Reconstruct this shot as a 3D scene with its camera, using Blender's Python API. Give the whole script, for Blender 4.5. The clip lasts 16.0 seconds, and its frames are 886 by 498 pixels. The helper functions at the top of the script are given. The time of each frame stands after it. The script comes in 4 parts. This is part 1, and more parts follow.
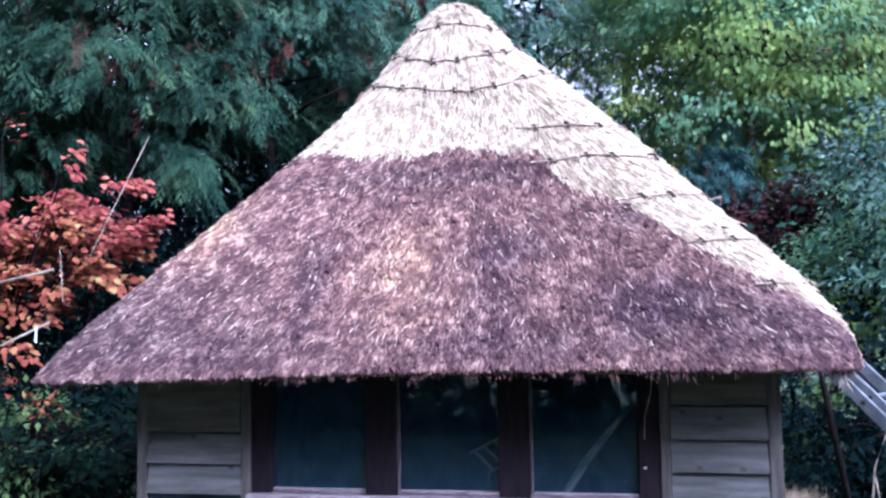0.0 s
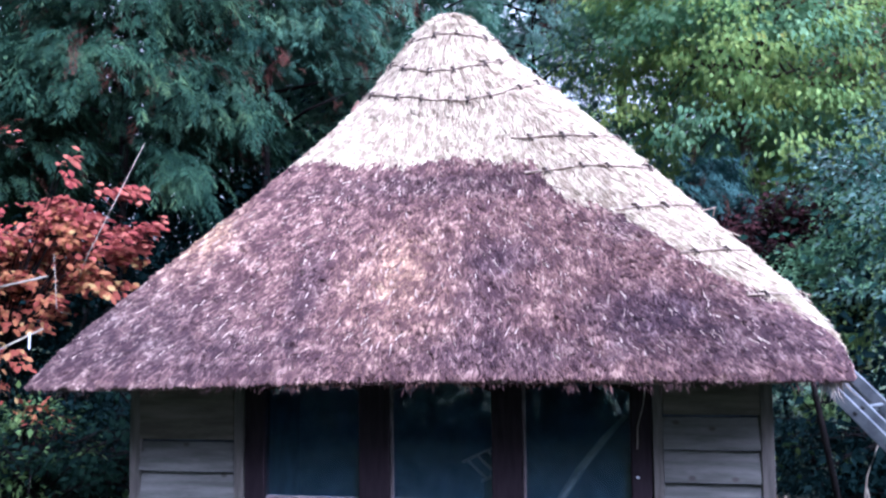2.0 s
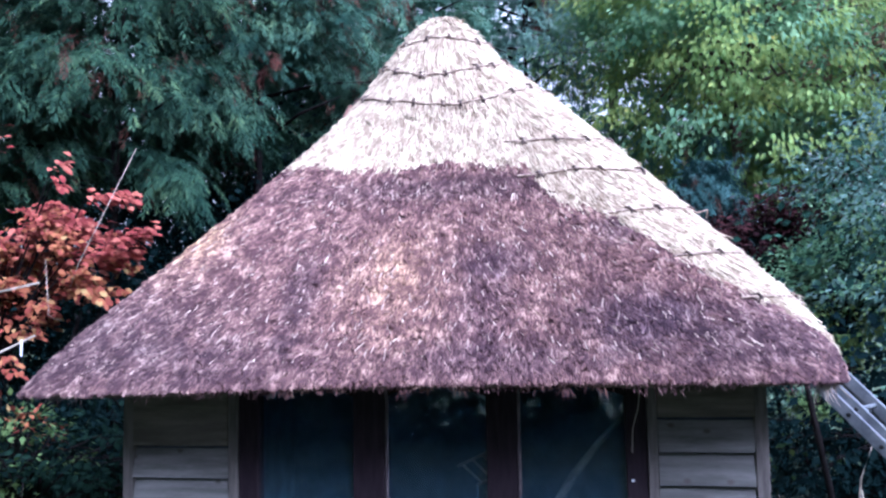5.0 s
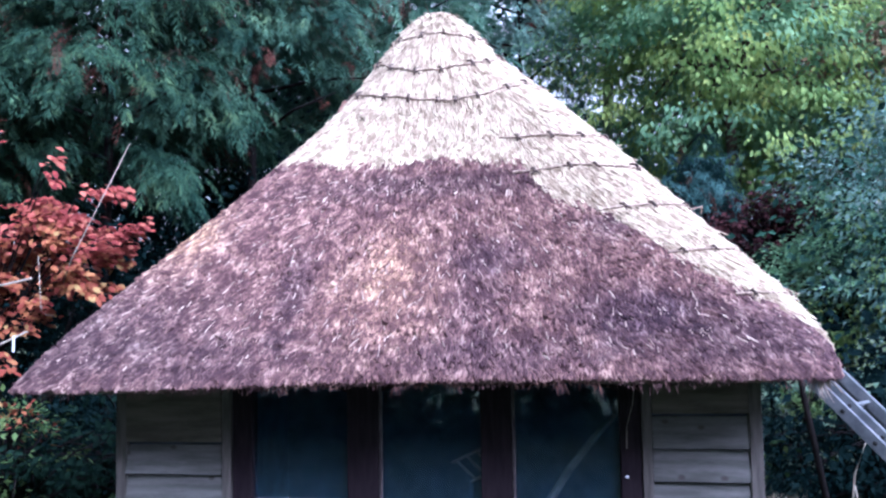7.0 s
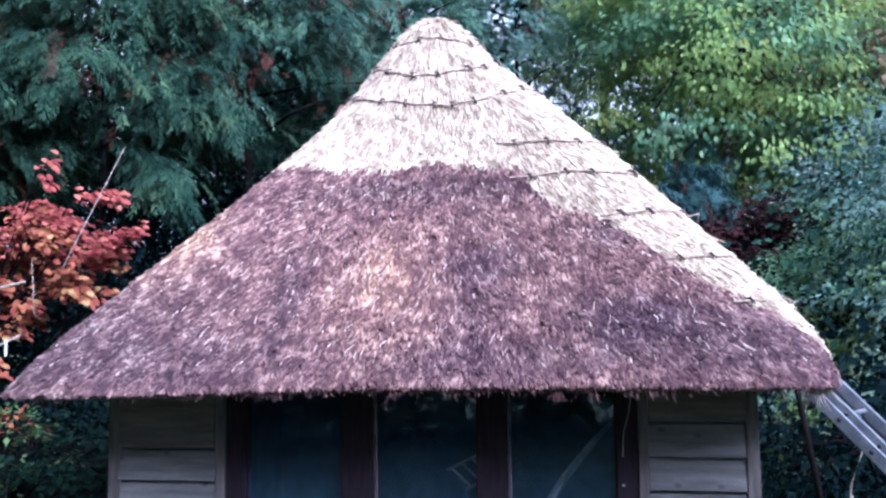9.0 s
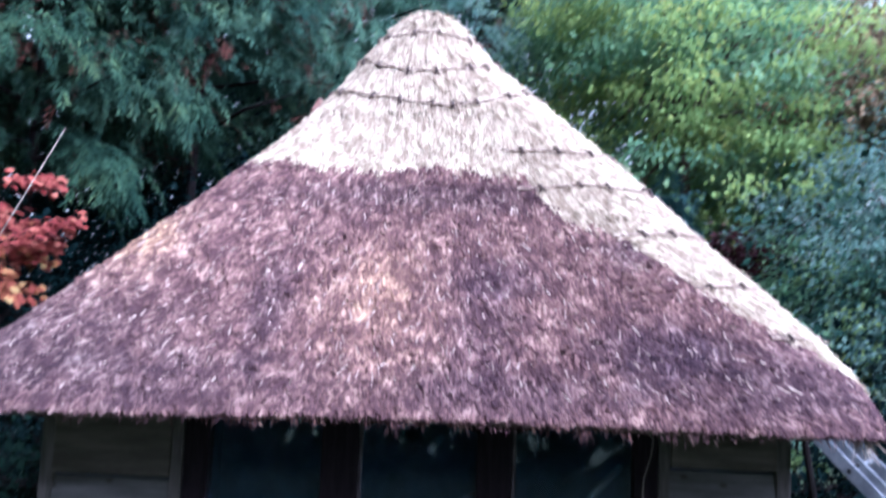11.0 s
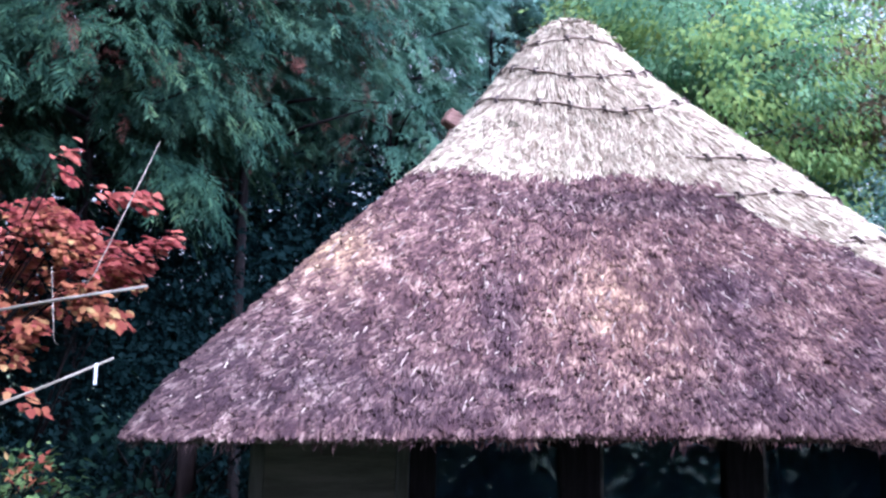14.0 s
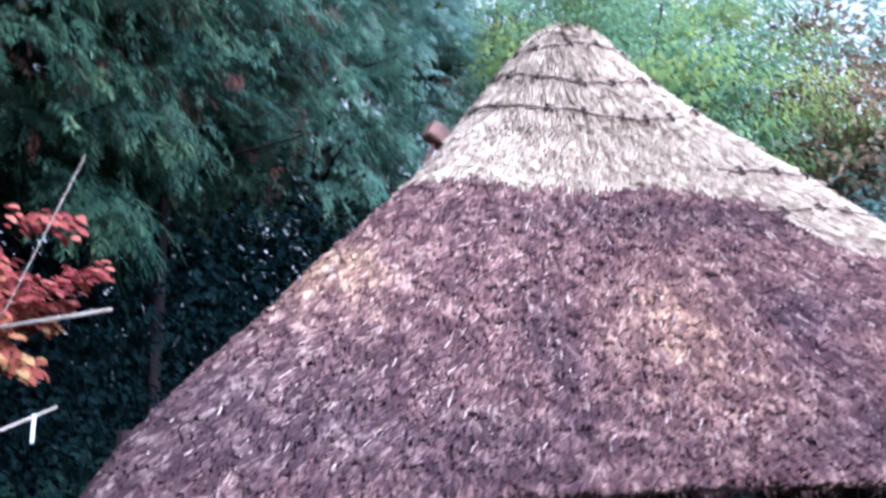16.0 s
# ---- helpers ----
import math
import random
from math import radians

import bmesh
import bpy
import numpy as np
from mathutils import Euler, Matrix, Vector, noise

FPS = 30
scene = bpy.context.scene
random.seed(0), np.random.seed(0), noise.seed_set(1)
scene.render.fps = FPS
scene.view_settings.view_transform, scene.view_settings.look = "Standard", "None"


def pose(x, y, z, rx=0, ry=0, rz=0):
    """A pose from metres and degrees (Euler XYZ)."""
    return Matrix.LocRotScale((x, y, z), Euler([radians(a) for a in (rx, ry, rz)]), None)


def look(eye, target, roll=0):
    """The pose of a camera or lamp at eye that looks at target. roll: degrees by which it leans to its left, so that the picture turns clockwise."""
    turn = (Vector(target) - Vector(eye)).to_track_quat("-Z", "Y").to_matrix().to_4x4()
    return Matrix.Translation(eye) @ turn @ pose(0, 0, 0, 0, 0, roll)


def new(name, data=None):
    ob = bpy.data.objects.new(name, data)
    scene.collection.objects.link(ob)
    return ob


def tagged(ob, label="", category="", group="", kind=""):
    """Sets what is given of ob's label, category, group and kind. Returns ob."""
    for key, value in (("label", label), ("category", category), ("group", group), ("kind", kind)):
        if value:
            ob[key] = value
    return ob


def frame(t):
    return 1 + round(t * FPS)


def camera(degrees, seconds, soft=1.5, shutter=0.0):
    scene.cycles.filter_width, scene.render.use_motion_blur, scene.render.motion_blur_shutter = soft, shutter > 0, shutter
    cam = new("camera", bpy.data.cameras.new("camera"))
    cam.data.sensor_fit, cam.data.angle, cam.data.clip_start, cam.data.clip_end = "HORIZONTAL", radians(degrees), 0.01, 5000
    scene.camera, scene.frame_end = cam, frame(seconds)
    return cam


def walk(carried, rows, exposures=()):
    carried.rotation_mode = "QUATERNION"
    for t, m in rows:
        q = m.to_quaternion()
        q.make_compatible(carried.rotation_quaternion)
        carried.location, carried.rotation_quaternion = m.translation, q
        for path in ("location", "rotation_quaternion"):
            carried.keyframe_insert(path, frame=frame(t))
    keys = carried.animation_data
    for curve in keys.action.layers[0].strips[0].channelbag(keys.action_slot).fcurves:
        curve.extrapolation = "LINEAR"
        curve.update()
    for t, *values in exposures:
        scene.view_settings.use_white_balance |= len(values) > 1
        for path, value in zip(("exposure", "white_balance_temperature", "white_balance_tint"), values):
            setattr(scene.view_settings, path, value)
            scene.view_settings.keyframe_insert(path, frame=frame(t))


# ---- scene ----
cam = camera(53.6, 16.0, soft=2.5, shutter=1.0)
METRES, EYE, TILT, LEAN, TURN = 3.4, 2.05, 0.0, 0.0, 10.0
HOME = (0.932, -6.08)  # first place of the camera, from the middle of the hut
ROWS = [
    (0.0, 0.0, 0.0, 0.0, 0.07, 3.79, 1.0),
    (0.5, -0.0009, 0.003, 0.0003, -0.28, 4.16, 0.9),
    (1.0, -0.0014, 0.0014, 0.0025, -0.42, 4.37, 0.92),
    (1.5, 0.001, -0.0029, 0.0022, -0.25, 4.4, 0.83),
    (2.0, -0.0006, -0.0039, 0.0012, -0.33, 4.31, 0.66),
    (2.5, -0.0023, -0.0037, 0.0017, -0.4, 4.0, 0.59),
    (3.0, -0.0021, -0.002, 0.0017, -0.48, 4.02, 0.54),
    (3.5, -0.0021, -0.0025, 0.0016, -0.58, 4.2, 0.7),
    (4.0, -0.0019, -0.0026, 0.0028, -0.61, 4.46, 0.86),
    (6.5, -0.0029, -0.0018, 0.0039, -1.0, 4.47, 1.1),
    (7.0, -0.0026, 0.0011, 0.002, -1.16, 4.29, 0.97),
    (7.5, -0.003, 0.0018, 0.0023, -1.24, 4.23, 0.93),
    (8.0, -0.0034, 0.0008, 0.0024, -1.47, 4.42, 0.78),
    (8.5, -0.004, 0.0003, 0.0039, -1.44, 4.62, 0.65),
    (8.7, -0.004, 0.0003, 0.0039, -1.4, 4.62, 0.65),
    (10.8, -0.0969, 0.1688, 0.0009, -6.17, 5.17, -1.85),
    (11.0, -0.1271, 0.1784, 0.0029, -7.31, 6.06, -2.37),
    (11.5, -0.2265, 0.2202, -0.0028, -10.78, 8.75, -0.06),
    (12.0, -0.3049, 0.2419, -0.0104, -9.91, 7.57, 0.13),
    (12.5, -0.3675, 0.2894, -0.0269, -8.91, 7.07, 2.22),
    (13.0, -0.4353, 0.3257, -0.029, -10.18, 6.83, 2.58),
    (13.5, -0.4984, 0.3351, -0.0265, -11.69, 9.34, 0.31),
    (14.0, -0.5156, 0.3287, -0.0302, -11.83, 8.25, -1.11),
    (14.5, -0.4954, 0.3934, -0.0291, -9.97, 10.95, -0.51),
    (15.0, -0.4954, 0.4583, -0.0331, -11.34, 11.53, -0.44),
    (15.5, -0.5656, 0.5171, -0.0417, -15.68, 13.53, 0.61),
    (16.0, -0.6323, 0.5834, -0.0463, -19.28, 12.04, 0.36),
]
walk(cam, [(t, pose(*HOME, EYE, TILT, LEAN, TURN) @ pose(METRES * x, METRES * y, METRES * z, 90 + pitch, roll, yaw)) for t, x, y, z, yaw, pitch, roll in ROWS],
     exposures=[(0.0, 0.94, 4800, 22), (11.2, 0.92, 4820, 22), (12.0, 0.78, 4880, 22), (13.5, 0.90, 4860, 22), (14.3, 0.93, 4840, 22), (15.0, 0.87, 4860, 22), (16.0, 0.84, 4900, 22)])

# ---- world and light: a dull, even sky ----
world = bpy.data.worlds.new("sky")
scene.world = world
world.use_nodes = True
wn = world.node_tree
sky = wn.nodes.new("ShaderNodeTexSky")
sky.sky_type, sky.sun_disc = "NISHITA", False
sky.sun_elevation, sky.sun_rotation = radians(40), radians(138)
sky.air_density, sky.dust_density, sky.ozone_density = 0.8, 8.0, 1.0
cloud = wn.nodes.new("ShaderNodeHueSaturation")
cloud.inputs["Saturation"].default_value = 0.08
wn.links.new(sky.outputs[0], cloud.inputs["Color"])
wn.links.new(cloud.outputs[0], wn.nodes["Background"].inputs[0])
wn.nodes["Background"].inputs[1].default_value = 0.31
sun = new("sun", bpy.data.lights.new("sun", "SUN"))
sun.data.energy, sun.data.angle, sun.data.color = 0.8, radians(40), (1.0, 0.95, 0.9)
sun.matrix_basis = look((6.8, -7.5, 10.5), (0, 0, 2))


# ---- materials ----
def mat(name, base, second=None, scale=6.0, rough=0.85, island=0.0, bump=0.0, fine=60.0, stretch=(1, 1, 1), metal=0.0, third=None, gloss=0.3, trans=0.0, blotch=1.0):
    """A node material: two or three colours mixed by noise at two scales, per-piece variation and fine relief."""
    m = bpy.data.materials.new(name)
    m.use_nodes = True
    n, l = m.node_tree.nodes, m.node_tree.links
    b = n["Principled BSDF"]
    b.inputs["Roughness"].default_value, b.inputs["Metallic"].default_value = rough, metal
    b.inputs["Specular IOR Level"].default_value = gloss
    co = n.new("ShaderNodeTexCoord")
    mp = n.new("ShaderNodeMapping")
    mp.inputs["Scale"].default_value = stretch
    l.new(co.outputs["Object"], mp.inputs[0])
    big, small = n.new("ShaderNodeTexNoise"), n.new("ShaderNodeTexNoise")
    big.inputs["Scale"].default_value, small.inputs["Scale"].default_value = scale, fine
    big.inputs["Detail"].default_value, small.inputs["Detail"].default_value = 5, 3
    l.new(mp.outputs[0], big.inputs[0])
    l.new(mp.outputs[0], small.inputs[0])
    ramp = n.new("ShaderNodeValToRGB")
    ramp.color_ramp.elements[0].position, ramp.color_ramp.elements[1].position = 0.36, 0.66
    ramp.color_ramp.elements[0].color, ramp.color_ramp.elements[1].color = (*base, 1), (*(second or base), 1)
    if third:
        e = ramp.color_ramp.elements.new(0.9)
        e.color = (*third, 1)
    mix = n.new("ShaderNodeMath")
    mix.operation = "MULTIPLY_ADD"
    mix.inputs[1].default_value, mix.inputs[2].default_value = 0.35, -0.175
    l.new(small.outputs[0], mix.inputs[0])
    add = n.new("ShaderNodeMath")
    tame = n.new("ShaderNodeMath")
    tame.operation = "MULTIPLY_ADD"
    tame.inputs[1].default_value, tame.inputs[2].default_value = blotch, 0.5 - 0.5 * blotch
    l.new(big.outputs[0], tame.inputs[0])
    l.new(tame.outputs[0], add.inputs[0])
    l.new(mix.outputs[0], add.inputs[1])
    last = add
    if island:
        geo = n.new("ShaderNodeNewGeometry")
        k = n.new("ShaderNodeMath")
        k.operation = "MULTIPLY_ADD"
        k.inputs[1].default_value, k.inputs[2].default_value = island, -island / 2
        l.new(geo.outputs["Random Per Island"], k.inputs[0])
        last = n.new("ShaderNodeMath")
        l.new(add.outputs[0], last.inputs[0])
        l.new(k.outputs[0], last.inputs[1])
    l.new(last.outputs[0], ramp.inputs[0])
    l.new(ramp.outputs[0], b.inputs["Base Color"])
    if bump:
        bp = n.new("ShaderNodeBump")
        bp.inputs["Strength"].default_value, bp.inputs["Distance"].default_value = bump, 0.01
        l.new(small.outputs[0], bp.inputs["Height"])
        l.new(bp.outputs[0], b.inputs["Normal"])
    if trans:
        tr, ms = n.new("ShaderNodeBsdfTranslucent"), n.new("ShaderNodeMixShader")
        ms.inputs[0].default_value = trans
        l.new(ramp.outputs[0], tr.inputs[0])
        l.new(b.outputs[0], ms.inputs[1])
        l.new(tr.outputs[0], ms.inputs[2])
        l.new(ms.outputs[0], n["Material Output"].inputs[0])
    return m


def stain_and_shade(m, centre, size, colour, strength, blur=0.5):
    """Tones the thatch towards that mean colour round a place, with a ragged outline, and keeps its grain."""
    n, l = m.node_tree.nodes, m.node_tree.links
    b = n["Principled BSDF"]
    old = b.inputs["Base Color"].links[0].from_socket
    co, mp = n.new("ShaderNodeTexCoord"), n.new("ShaderNodeMapping")
    mp.vector_type = "TEXTURE"
    mp.inputs["Location"].default_value, mp.inputs["Scale"].default_value = centre, size
    l.new(co.outputs["Object"], mp.inputs[0])
    length = n.new("ShaderNodeVectorMath")
    length.operation = "LENGTH"
    l.new(mp.outputs[0], length.inputs[0])
    ns = n.new("ShaderNodeTexNoise")
    ns.inputs["Scale"].default_value, ns.inputs["Detail"].default_value = 9, 5
    l.new(co.outputs["Object"], ns.inputs[0])
    add = n.new("ShaderNodeMath")
    add.operation = "MULTIPLY_ADD"
    add.inputs[1].default_value = 1.3
    l.new(ns.outputs[0], add.inputs[0])
    l.new(length.outputs["Value"], add.inputs[2])
    rng = n.new("ShaderNodeMapRange")
    rng.inputs["From Min"].default_value, rng.inputs["From Max"].default_value = 1.65 + blur / 2, 1.65 - blur / 2
    rng.inputs["To Max"].default_value = strength
    l.new(add.outputs[0], rng.inputs["Value"])
    mx = n.new("ShaderNodeMix")
    mx.data_type, mx.blend_type = "RGBA", "MULTIPLY"
    l.new(rng.outputs[0], mx.inputs[0])
    l.new(old, mx.inputs[6])
    mx.inputs[7].default_value = (colour[0] / 0.19, colour[1] / 0.115, colour[2] / 0.104, 1)
    l.new(mx.outputs[2], b.inputs["Base Color"])


OLD = mat("weathered_thatch", (0.059, 0.028, 0.031), (0.167, 0.090, 0.080), 11, 0.85, 0.46, 0.0, 36, (1, 1, 0.6), third=(0.385, 0.252, 0.20), blotch=1.1, gloss=0.15)
stain_and_shade(OLD, (-0.10, -1.42, 2.2), (0.26, 0.5, 0.36), (0.39, 0.25, 0.175), 0.42, 1.3)
stain_and_shade(OLD, (-0.10, -1.36, 2.32), (0.13, 0.4, 0.16), (0.42, 0.28, 0.20), 0.28, 1.0)
stain_and_shade(OLD, (-1.38, -1.0, 2.54), (0.15, 0.35, 0.12), (0.42, 0.28, 0.18), 0.45, 0.9)
# paler weathered straw along the west edge, its catch of light toned in
stain_and_shade(OLD, (-1.42, -0.75, 2.5), (0.28, 0.6, 0.30), (0.38, 0.255, 0.175), 0.58, 1.2)
stain_and_shade(OLD, (0.42, -1.33, 2.37), (0.20, 0.4, 0.11), (0.07, 0.045, 0.065), 0.5, 0.9)
stain_and_shade(OLD, (0.40, -1.52, 2.12), (0.16, 0.4, 0.22), (0.085, 0.055, 0.075), 0.35, 0.9)
stain_and_shade(OLD, (-0.62, -1.45, 2.2), (0.1, 0.4, 0.3), (0.06, 0.04, 0.055), 0.5, 0.9)
stain_and_shade(OLD, (1.12, -1.17, 2.54), (0.14, 0.3, 0.09), (0.06, 0.04, 0.055), 0.5, 0.9)
stain_and_shade(OLD, (1.2, -1.6, 2.06), (0.30, 0.4, 0.15), (0.055, 0.035, 0.055), 0.6, 0.9)
stain_and_shade(OLD, (1.7, -1.5, 1.9), (0.65, 0.5, 0.22), (0.065, 0.045, 0.06), 0.6, 1.0)
stain_and_shade(OLD, (0.5, -1.8, 1.86), (0.5, 0.4, 0.10), (0.075, 0.05, 0.065), 0.5, 1.0)
# greyer west corner: weathering, with the shade on that side toned in
stain_and_shade(OLD, (-1.9, -1.5, 1.9), (0.9, 0.6, 0.34), (0.088, 0.066, 0.072), 0.65, 1.2)
# darker patch along the eave, west of the middle
stain_and_shade(OLD, (-0.85, -1.78, 1.84), (0.55, 0.4, 0.13), (0.115, 0.075, 0.08), 0.5, 1.1)
# dark band just below the edge of the fresh straw
stain_and_shade(OLD, (0.1, -0.98, 2.84), (0.9, 0.4, 0.09), (0.055, 0.035, 0.045), 0.55, 0.9)
CORE = mat("thatch_core", (0.10, 0.066, 0.062), (0.18, 0.125, 0.11), 8, 0.95, 0, 0.8, 60)
NEW = mat("fresh_straw", (0.225, 0.165, 0.116), (0.492, 0.399, 0.289), 16, 0.75, 0.46, 0.0, 70, (1, 1, 0.5), third=(0.600, 0.500, 0.375), gloss=0.2)
NEWCORE = mat("fresh_straw_core", (0.22, 0.165, 0.11), (0.50, 0.41, 0.29), 18, 0.9, 0, 0.8, 80)
DRY = mat("dry_reed", (0.22, 0.155, 0.13), (0.40, 0.30, 0.25), 9, 0.75, 0.5, 0.0, 70, third=(0.54, 0.45, 0.37))
HAZEL = mat("hazel_rod", (0.14, 0.095, 0.075), (0.36, 0.27, 0.21), 20, 0.8, 0, 0.4, 90)
TIE = mat("dark_spar", (0.032, 0.021, 0.019), (0.115, 0.08, 0.068), 30, 0.85)
BOARD = mat("weathered_board", (0.055, 0.052, 0.050), (0.105, 0.100, 0.098), 3, 0.8, 0, 0.3, 26, (1, 1, 9), third=(0.13, 0.128, 0.13))
POST = mat("weathered_post", (0.047, 0.040, 0.038), (0.090, 0.077, 0.072), 5, 0.8, 0, 0.35, 45, (10, 10, 1))
FRAME = mat("dark_stained_frame", (0.008, 0.0052, 0.0080), (0.016, 0.0105, 0.0140), 6, 0.7, 0, 0.2, 40, (8, 8, 1), gloss=0.08)
bn, bl = BOARD.node_tree.nodes, BOARD.node_tree.links
bco, bmp, bvo, brg, bmx = (bn.new(k) for k in ("ShaderNodeTexCoord", "ShaderNodeMapping", "ShaderNodeTexVoronoi", "ShaderNodeMapRange", "ShaderNodeMix"))
bmp.inputs["Scale"].default_value, bmp.inputs["Rotation"].default_value = (3.4, 1, 5.2), (radians(90), 0, 0)
bvo.voronoi_dimensions = "2D"
bvo.inputs["Scale"].default_value = 1.0
brg.inputs["From Min"].default_value, brg.inputs["From Max"].default_value, brg.inputs["To Max"].default_value = 0.085, 0.035, 0.8
bmx.data_type = "RGBA"
bmx.inputs[7].default_value = (0.035, 0.025, 0.022, 1)
bl.new(bco.outputs["Object"], bmp.inputs[0])
bl.new(bmp.outputs[0], bvo.inputs[0])
bl.new(bvo.outputs["Distance"], brg.inputs["Value"])
bl.new(brg.outputs[0], bmx.inputs[0])
bl.new(bn["Principled BSDF"].inputs["Base Color"].links[0].from_socket, bmx.inputs[6])
bl.new(bmx.outputs[2], bn["Principled BSDF"].inputs["Base Color"])
PLANK = mat("brown_weathered_plank", (0.050, 0.040, 0.034), (0.092, 0.075, 0.064), 3, 0.8, 0, 0.3, 26, (1, 1, 9))
SILL = mat("worn_sill", (0.12, 0.09, 0.10), (0.24, 0.19, 0.2), 9, 0.7, 0, 0.3, 40, (1, 8, 1))
BEAD = mat("worn_bead", (0.035, 0.025, 0.03), (0.12, 0.095, 0.10), 14, 0.7, 0, 0.3, 40, (8, 8, 1))
INSIDE = mat("blue_grey_lining", (0.022, 0.028, 0.05), (0.05, 0.058, 0.09), 5, 0.9)
ALU = mat("dull_aluminium", (0.108, 0.117, 0.135), (0.188, 0.197, 0.215), 9, 0.65, 0, 0.1, 50, metal=0.3)
RUBBER = mat("black_rubber", (0.012, 0.012, 0.014), (0.03, 0.03, 0.03), 20, 0.8)
BARK = mat("bark", (0.045, 0.032, 0.026), (0.13, 0.095, 0.075), 9, 0.95, 0, 0.9, 40, (1, 1, 0.3))
DUSK = mat("old_dark_post", (0.016, 0.011, 0.012), (0.04, 0.028, 0.028), 9, 0.95, 0, 0.6, 40, (1, 1, 0.3), gloss=0.05)
# bark with shade in its colour, so trunks and twigs hardly show
DARKBARK = mat("shade_dark_bark", (0.006, 0.005, 0.006), (0.016, 0.013, 0.013), 9, 0.95, 0, 0.9, 40, (1, 1, 0.3), gloss=0.05)
CANE = mat("pale_cane", (0.215, 0.175, 0.142), (0.35, 0.295, 0.243), 12, 0.6, 0, 0.2, 60)
DULL = mat("dull_grey_wood", (0.10, 0.10, 0.105), (0.18, 0.175, 0.18), 12, 0.8, 0, 0.2, 60)
WHITE = mat("white_tag", (0.55, 0.56, 0.6), (0.68, 0.69, 0.73), 10, 0.6)
BROWN = mat("brown_wood", (0.13, 0.065, 0.05), (0.27, 0.15, 0.12), 8, 0.75, 0, 0.3, 60, (1, 1, 6))
SOIL = mat("grass_and_soil", (0.045, 0.068, 0.035), (0.09, 0.12, 0.06), 1.3, 0.95, 0, 0.9, 30, third=(0.10, 0.075, 0.05))
CYPRESS = mat("cypress_foliage", (0.012, 0.034, 0.023), (0.046, 0.094, 0.054), 2.6, 0.8, 0.3, trans=0.3, third=(0.12, 0.18, 0.08), blotch=1.3, gloss=0.1)
# cypress foliage again, paler and bluer with distance: haze mixed into the colour
HAZY = mat("haze_paled_cypress", (0.04, 0.095, 0.07), (0.11, 0.195, 0.13), 1.8, 0.8, 0.3, trans=0.38, third=(0.16, 0.25, 0.13), gloss=0.1)
MISTY = mat("lightly_hazed_cypress", (0.022, 0.058, 0.044), (0.075, 0.142, 0.092), 2.2, 0.8, 0.3, trans=0.34, third=(0.15, 0.225, 0.11), blotch=1.2, gloss=0.1)
FARCON = mat("haze_blued_cypress", (0.11, 0.205, 0.175), (0.215, 0.325, 0.265), 1.8, 0.8, 0.3, trans=0.45, third=(0.27, 0.37, 0.26), gloss=0.1)
DEAD = mat("dry_brown_foliage", (0.035, 0.013, 0.011), (0.10, 0.042, 0.030), 3, 0.8, 0.4, trans=0.15, gloss=0.1)
MAPLE = mat("yellow_green_leaf", (0.19, 0.30, 0.11), (0.315, 0.39, 0.12), 1.6, 0.8, 0.25, trans=0.5, third=(0.45, 0.385, 0.105), gloss=0.06)
ASH = mat("green_leaf", (0.13, 0.25, 0.145), (0.245, 0.385, 0.205), 1.6, 0.8, 0.25, trans=0.55, third=(0.31, 0.385, 0.18), gloss=0.06)
RUSSET = mat("russet_leaf", (0.12, 0.085, 0.05), (0.28, 0.18, 0.10), 1.5, 0.7, 0.4, trans=0.35, third=(0.38, 0.31, 0.18))
GUM = mat("grey_green_leaf", (0.10, 0.185, 0.155), (0.215, 0.315, 0.275), 2.0, 0.8, 0.25, trans=0.45, third=(0.28, 0.35, 0.32), gloss=0.06)
JUNIPER = mat("blue_green_foliage", (0.012, 0.040, 0.040), (0.036, 0.092, 0.088), 3, 0.75, 0.35, trans=0.15)
PURPLE = mat("dark_red_leaf", (0.018, 0.008, 0.010), (0.055, 0.02, 0.022), 3, 0.85, 0.4, trans=0.15, gloss=0.06)
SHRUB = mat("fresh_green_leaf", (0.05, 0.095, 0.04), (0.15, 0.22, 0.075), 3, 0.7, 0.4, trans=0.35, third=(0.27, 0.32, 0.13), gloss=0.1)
# near-black leaves: the gloom under the trees is put into this colour
SHADE_LEAF = mat("shade_dark_foliage", (0.0045, 0.011, 0.012), (0.009, 0.019, 0.019), 0.8, 1.0, 0.2, trans=0.35, gloss=0.0)
# far woodland leaves, their haze painted in as a pale base colour
FAR = mat("haze_paled_woodland", (0.12, 0.22, 0.175), (0.24, 0.36, 0.26), 0.9, 0.8, 0.3, trans=0.45, third=(0.29, 0.36, 0.21), gloss=0.08)
WOOD = mat("far_foliage", (0.008, 0.024, 0.018), (0.026, 0.06, 0.04), 0.8, 0.9, 0.35, trans=0.15, gloss=0.06)
# laurel leaves darkened for shade; SHRUB colours the lit ones
LAUREL = mat("shade_dark_laurel_leaf", (0.003, 0.009, 0.007), (0.010, 0.024, 0.016), 3, 0.85, 0.4, trans=0.2, gloss=0.04)
REDLEAF = mat("red_autumn_leaf", (0.17, 0.032, 0.031), (0.37, 0.095, 0.074), 3.5, 0.7, 0.55, trans=0.35, third=(0.40, 0.165, 0.11), gloss=0.12)
ORANGE = mat("orange_autumn_leaf", (0.21, 0.05, 0.035), (0.32, 0.12, 0.055), 3.5, 0.7, 0.55, trans=0.35, third=(0.39, 0.27, 0.11), gloss=0.12)
GLASS = bpy.data.materials.new("window_glass")
GLASS.use_nodes = True
gb = GLASS.node_tree.nodes["Principled BSDF"]
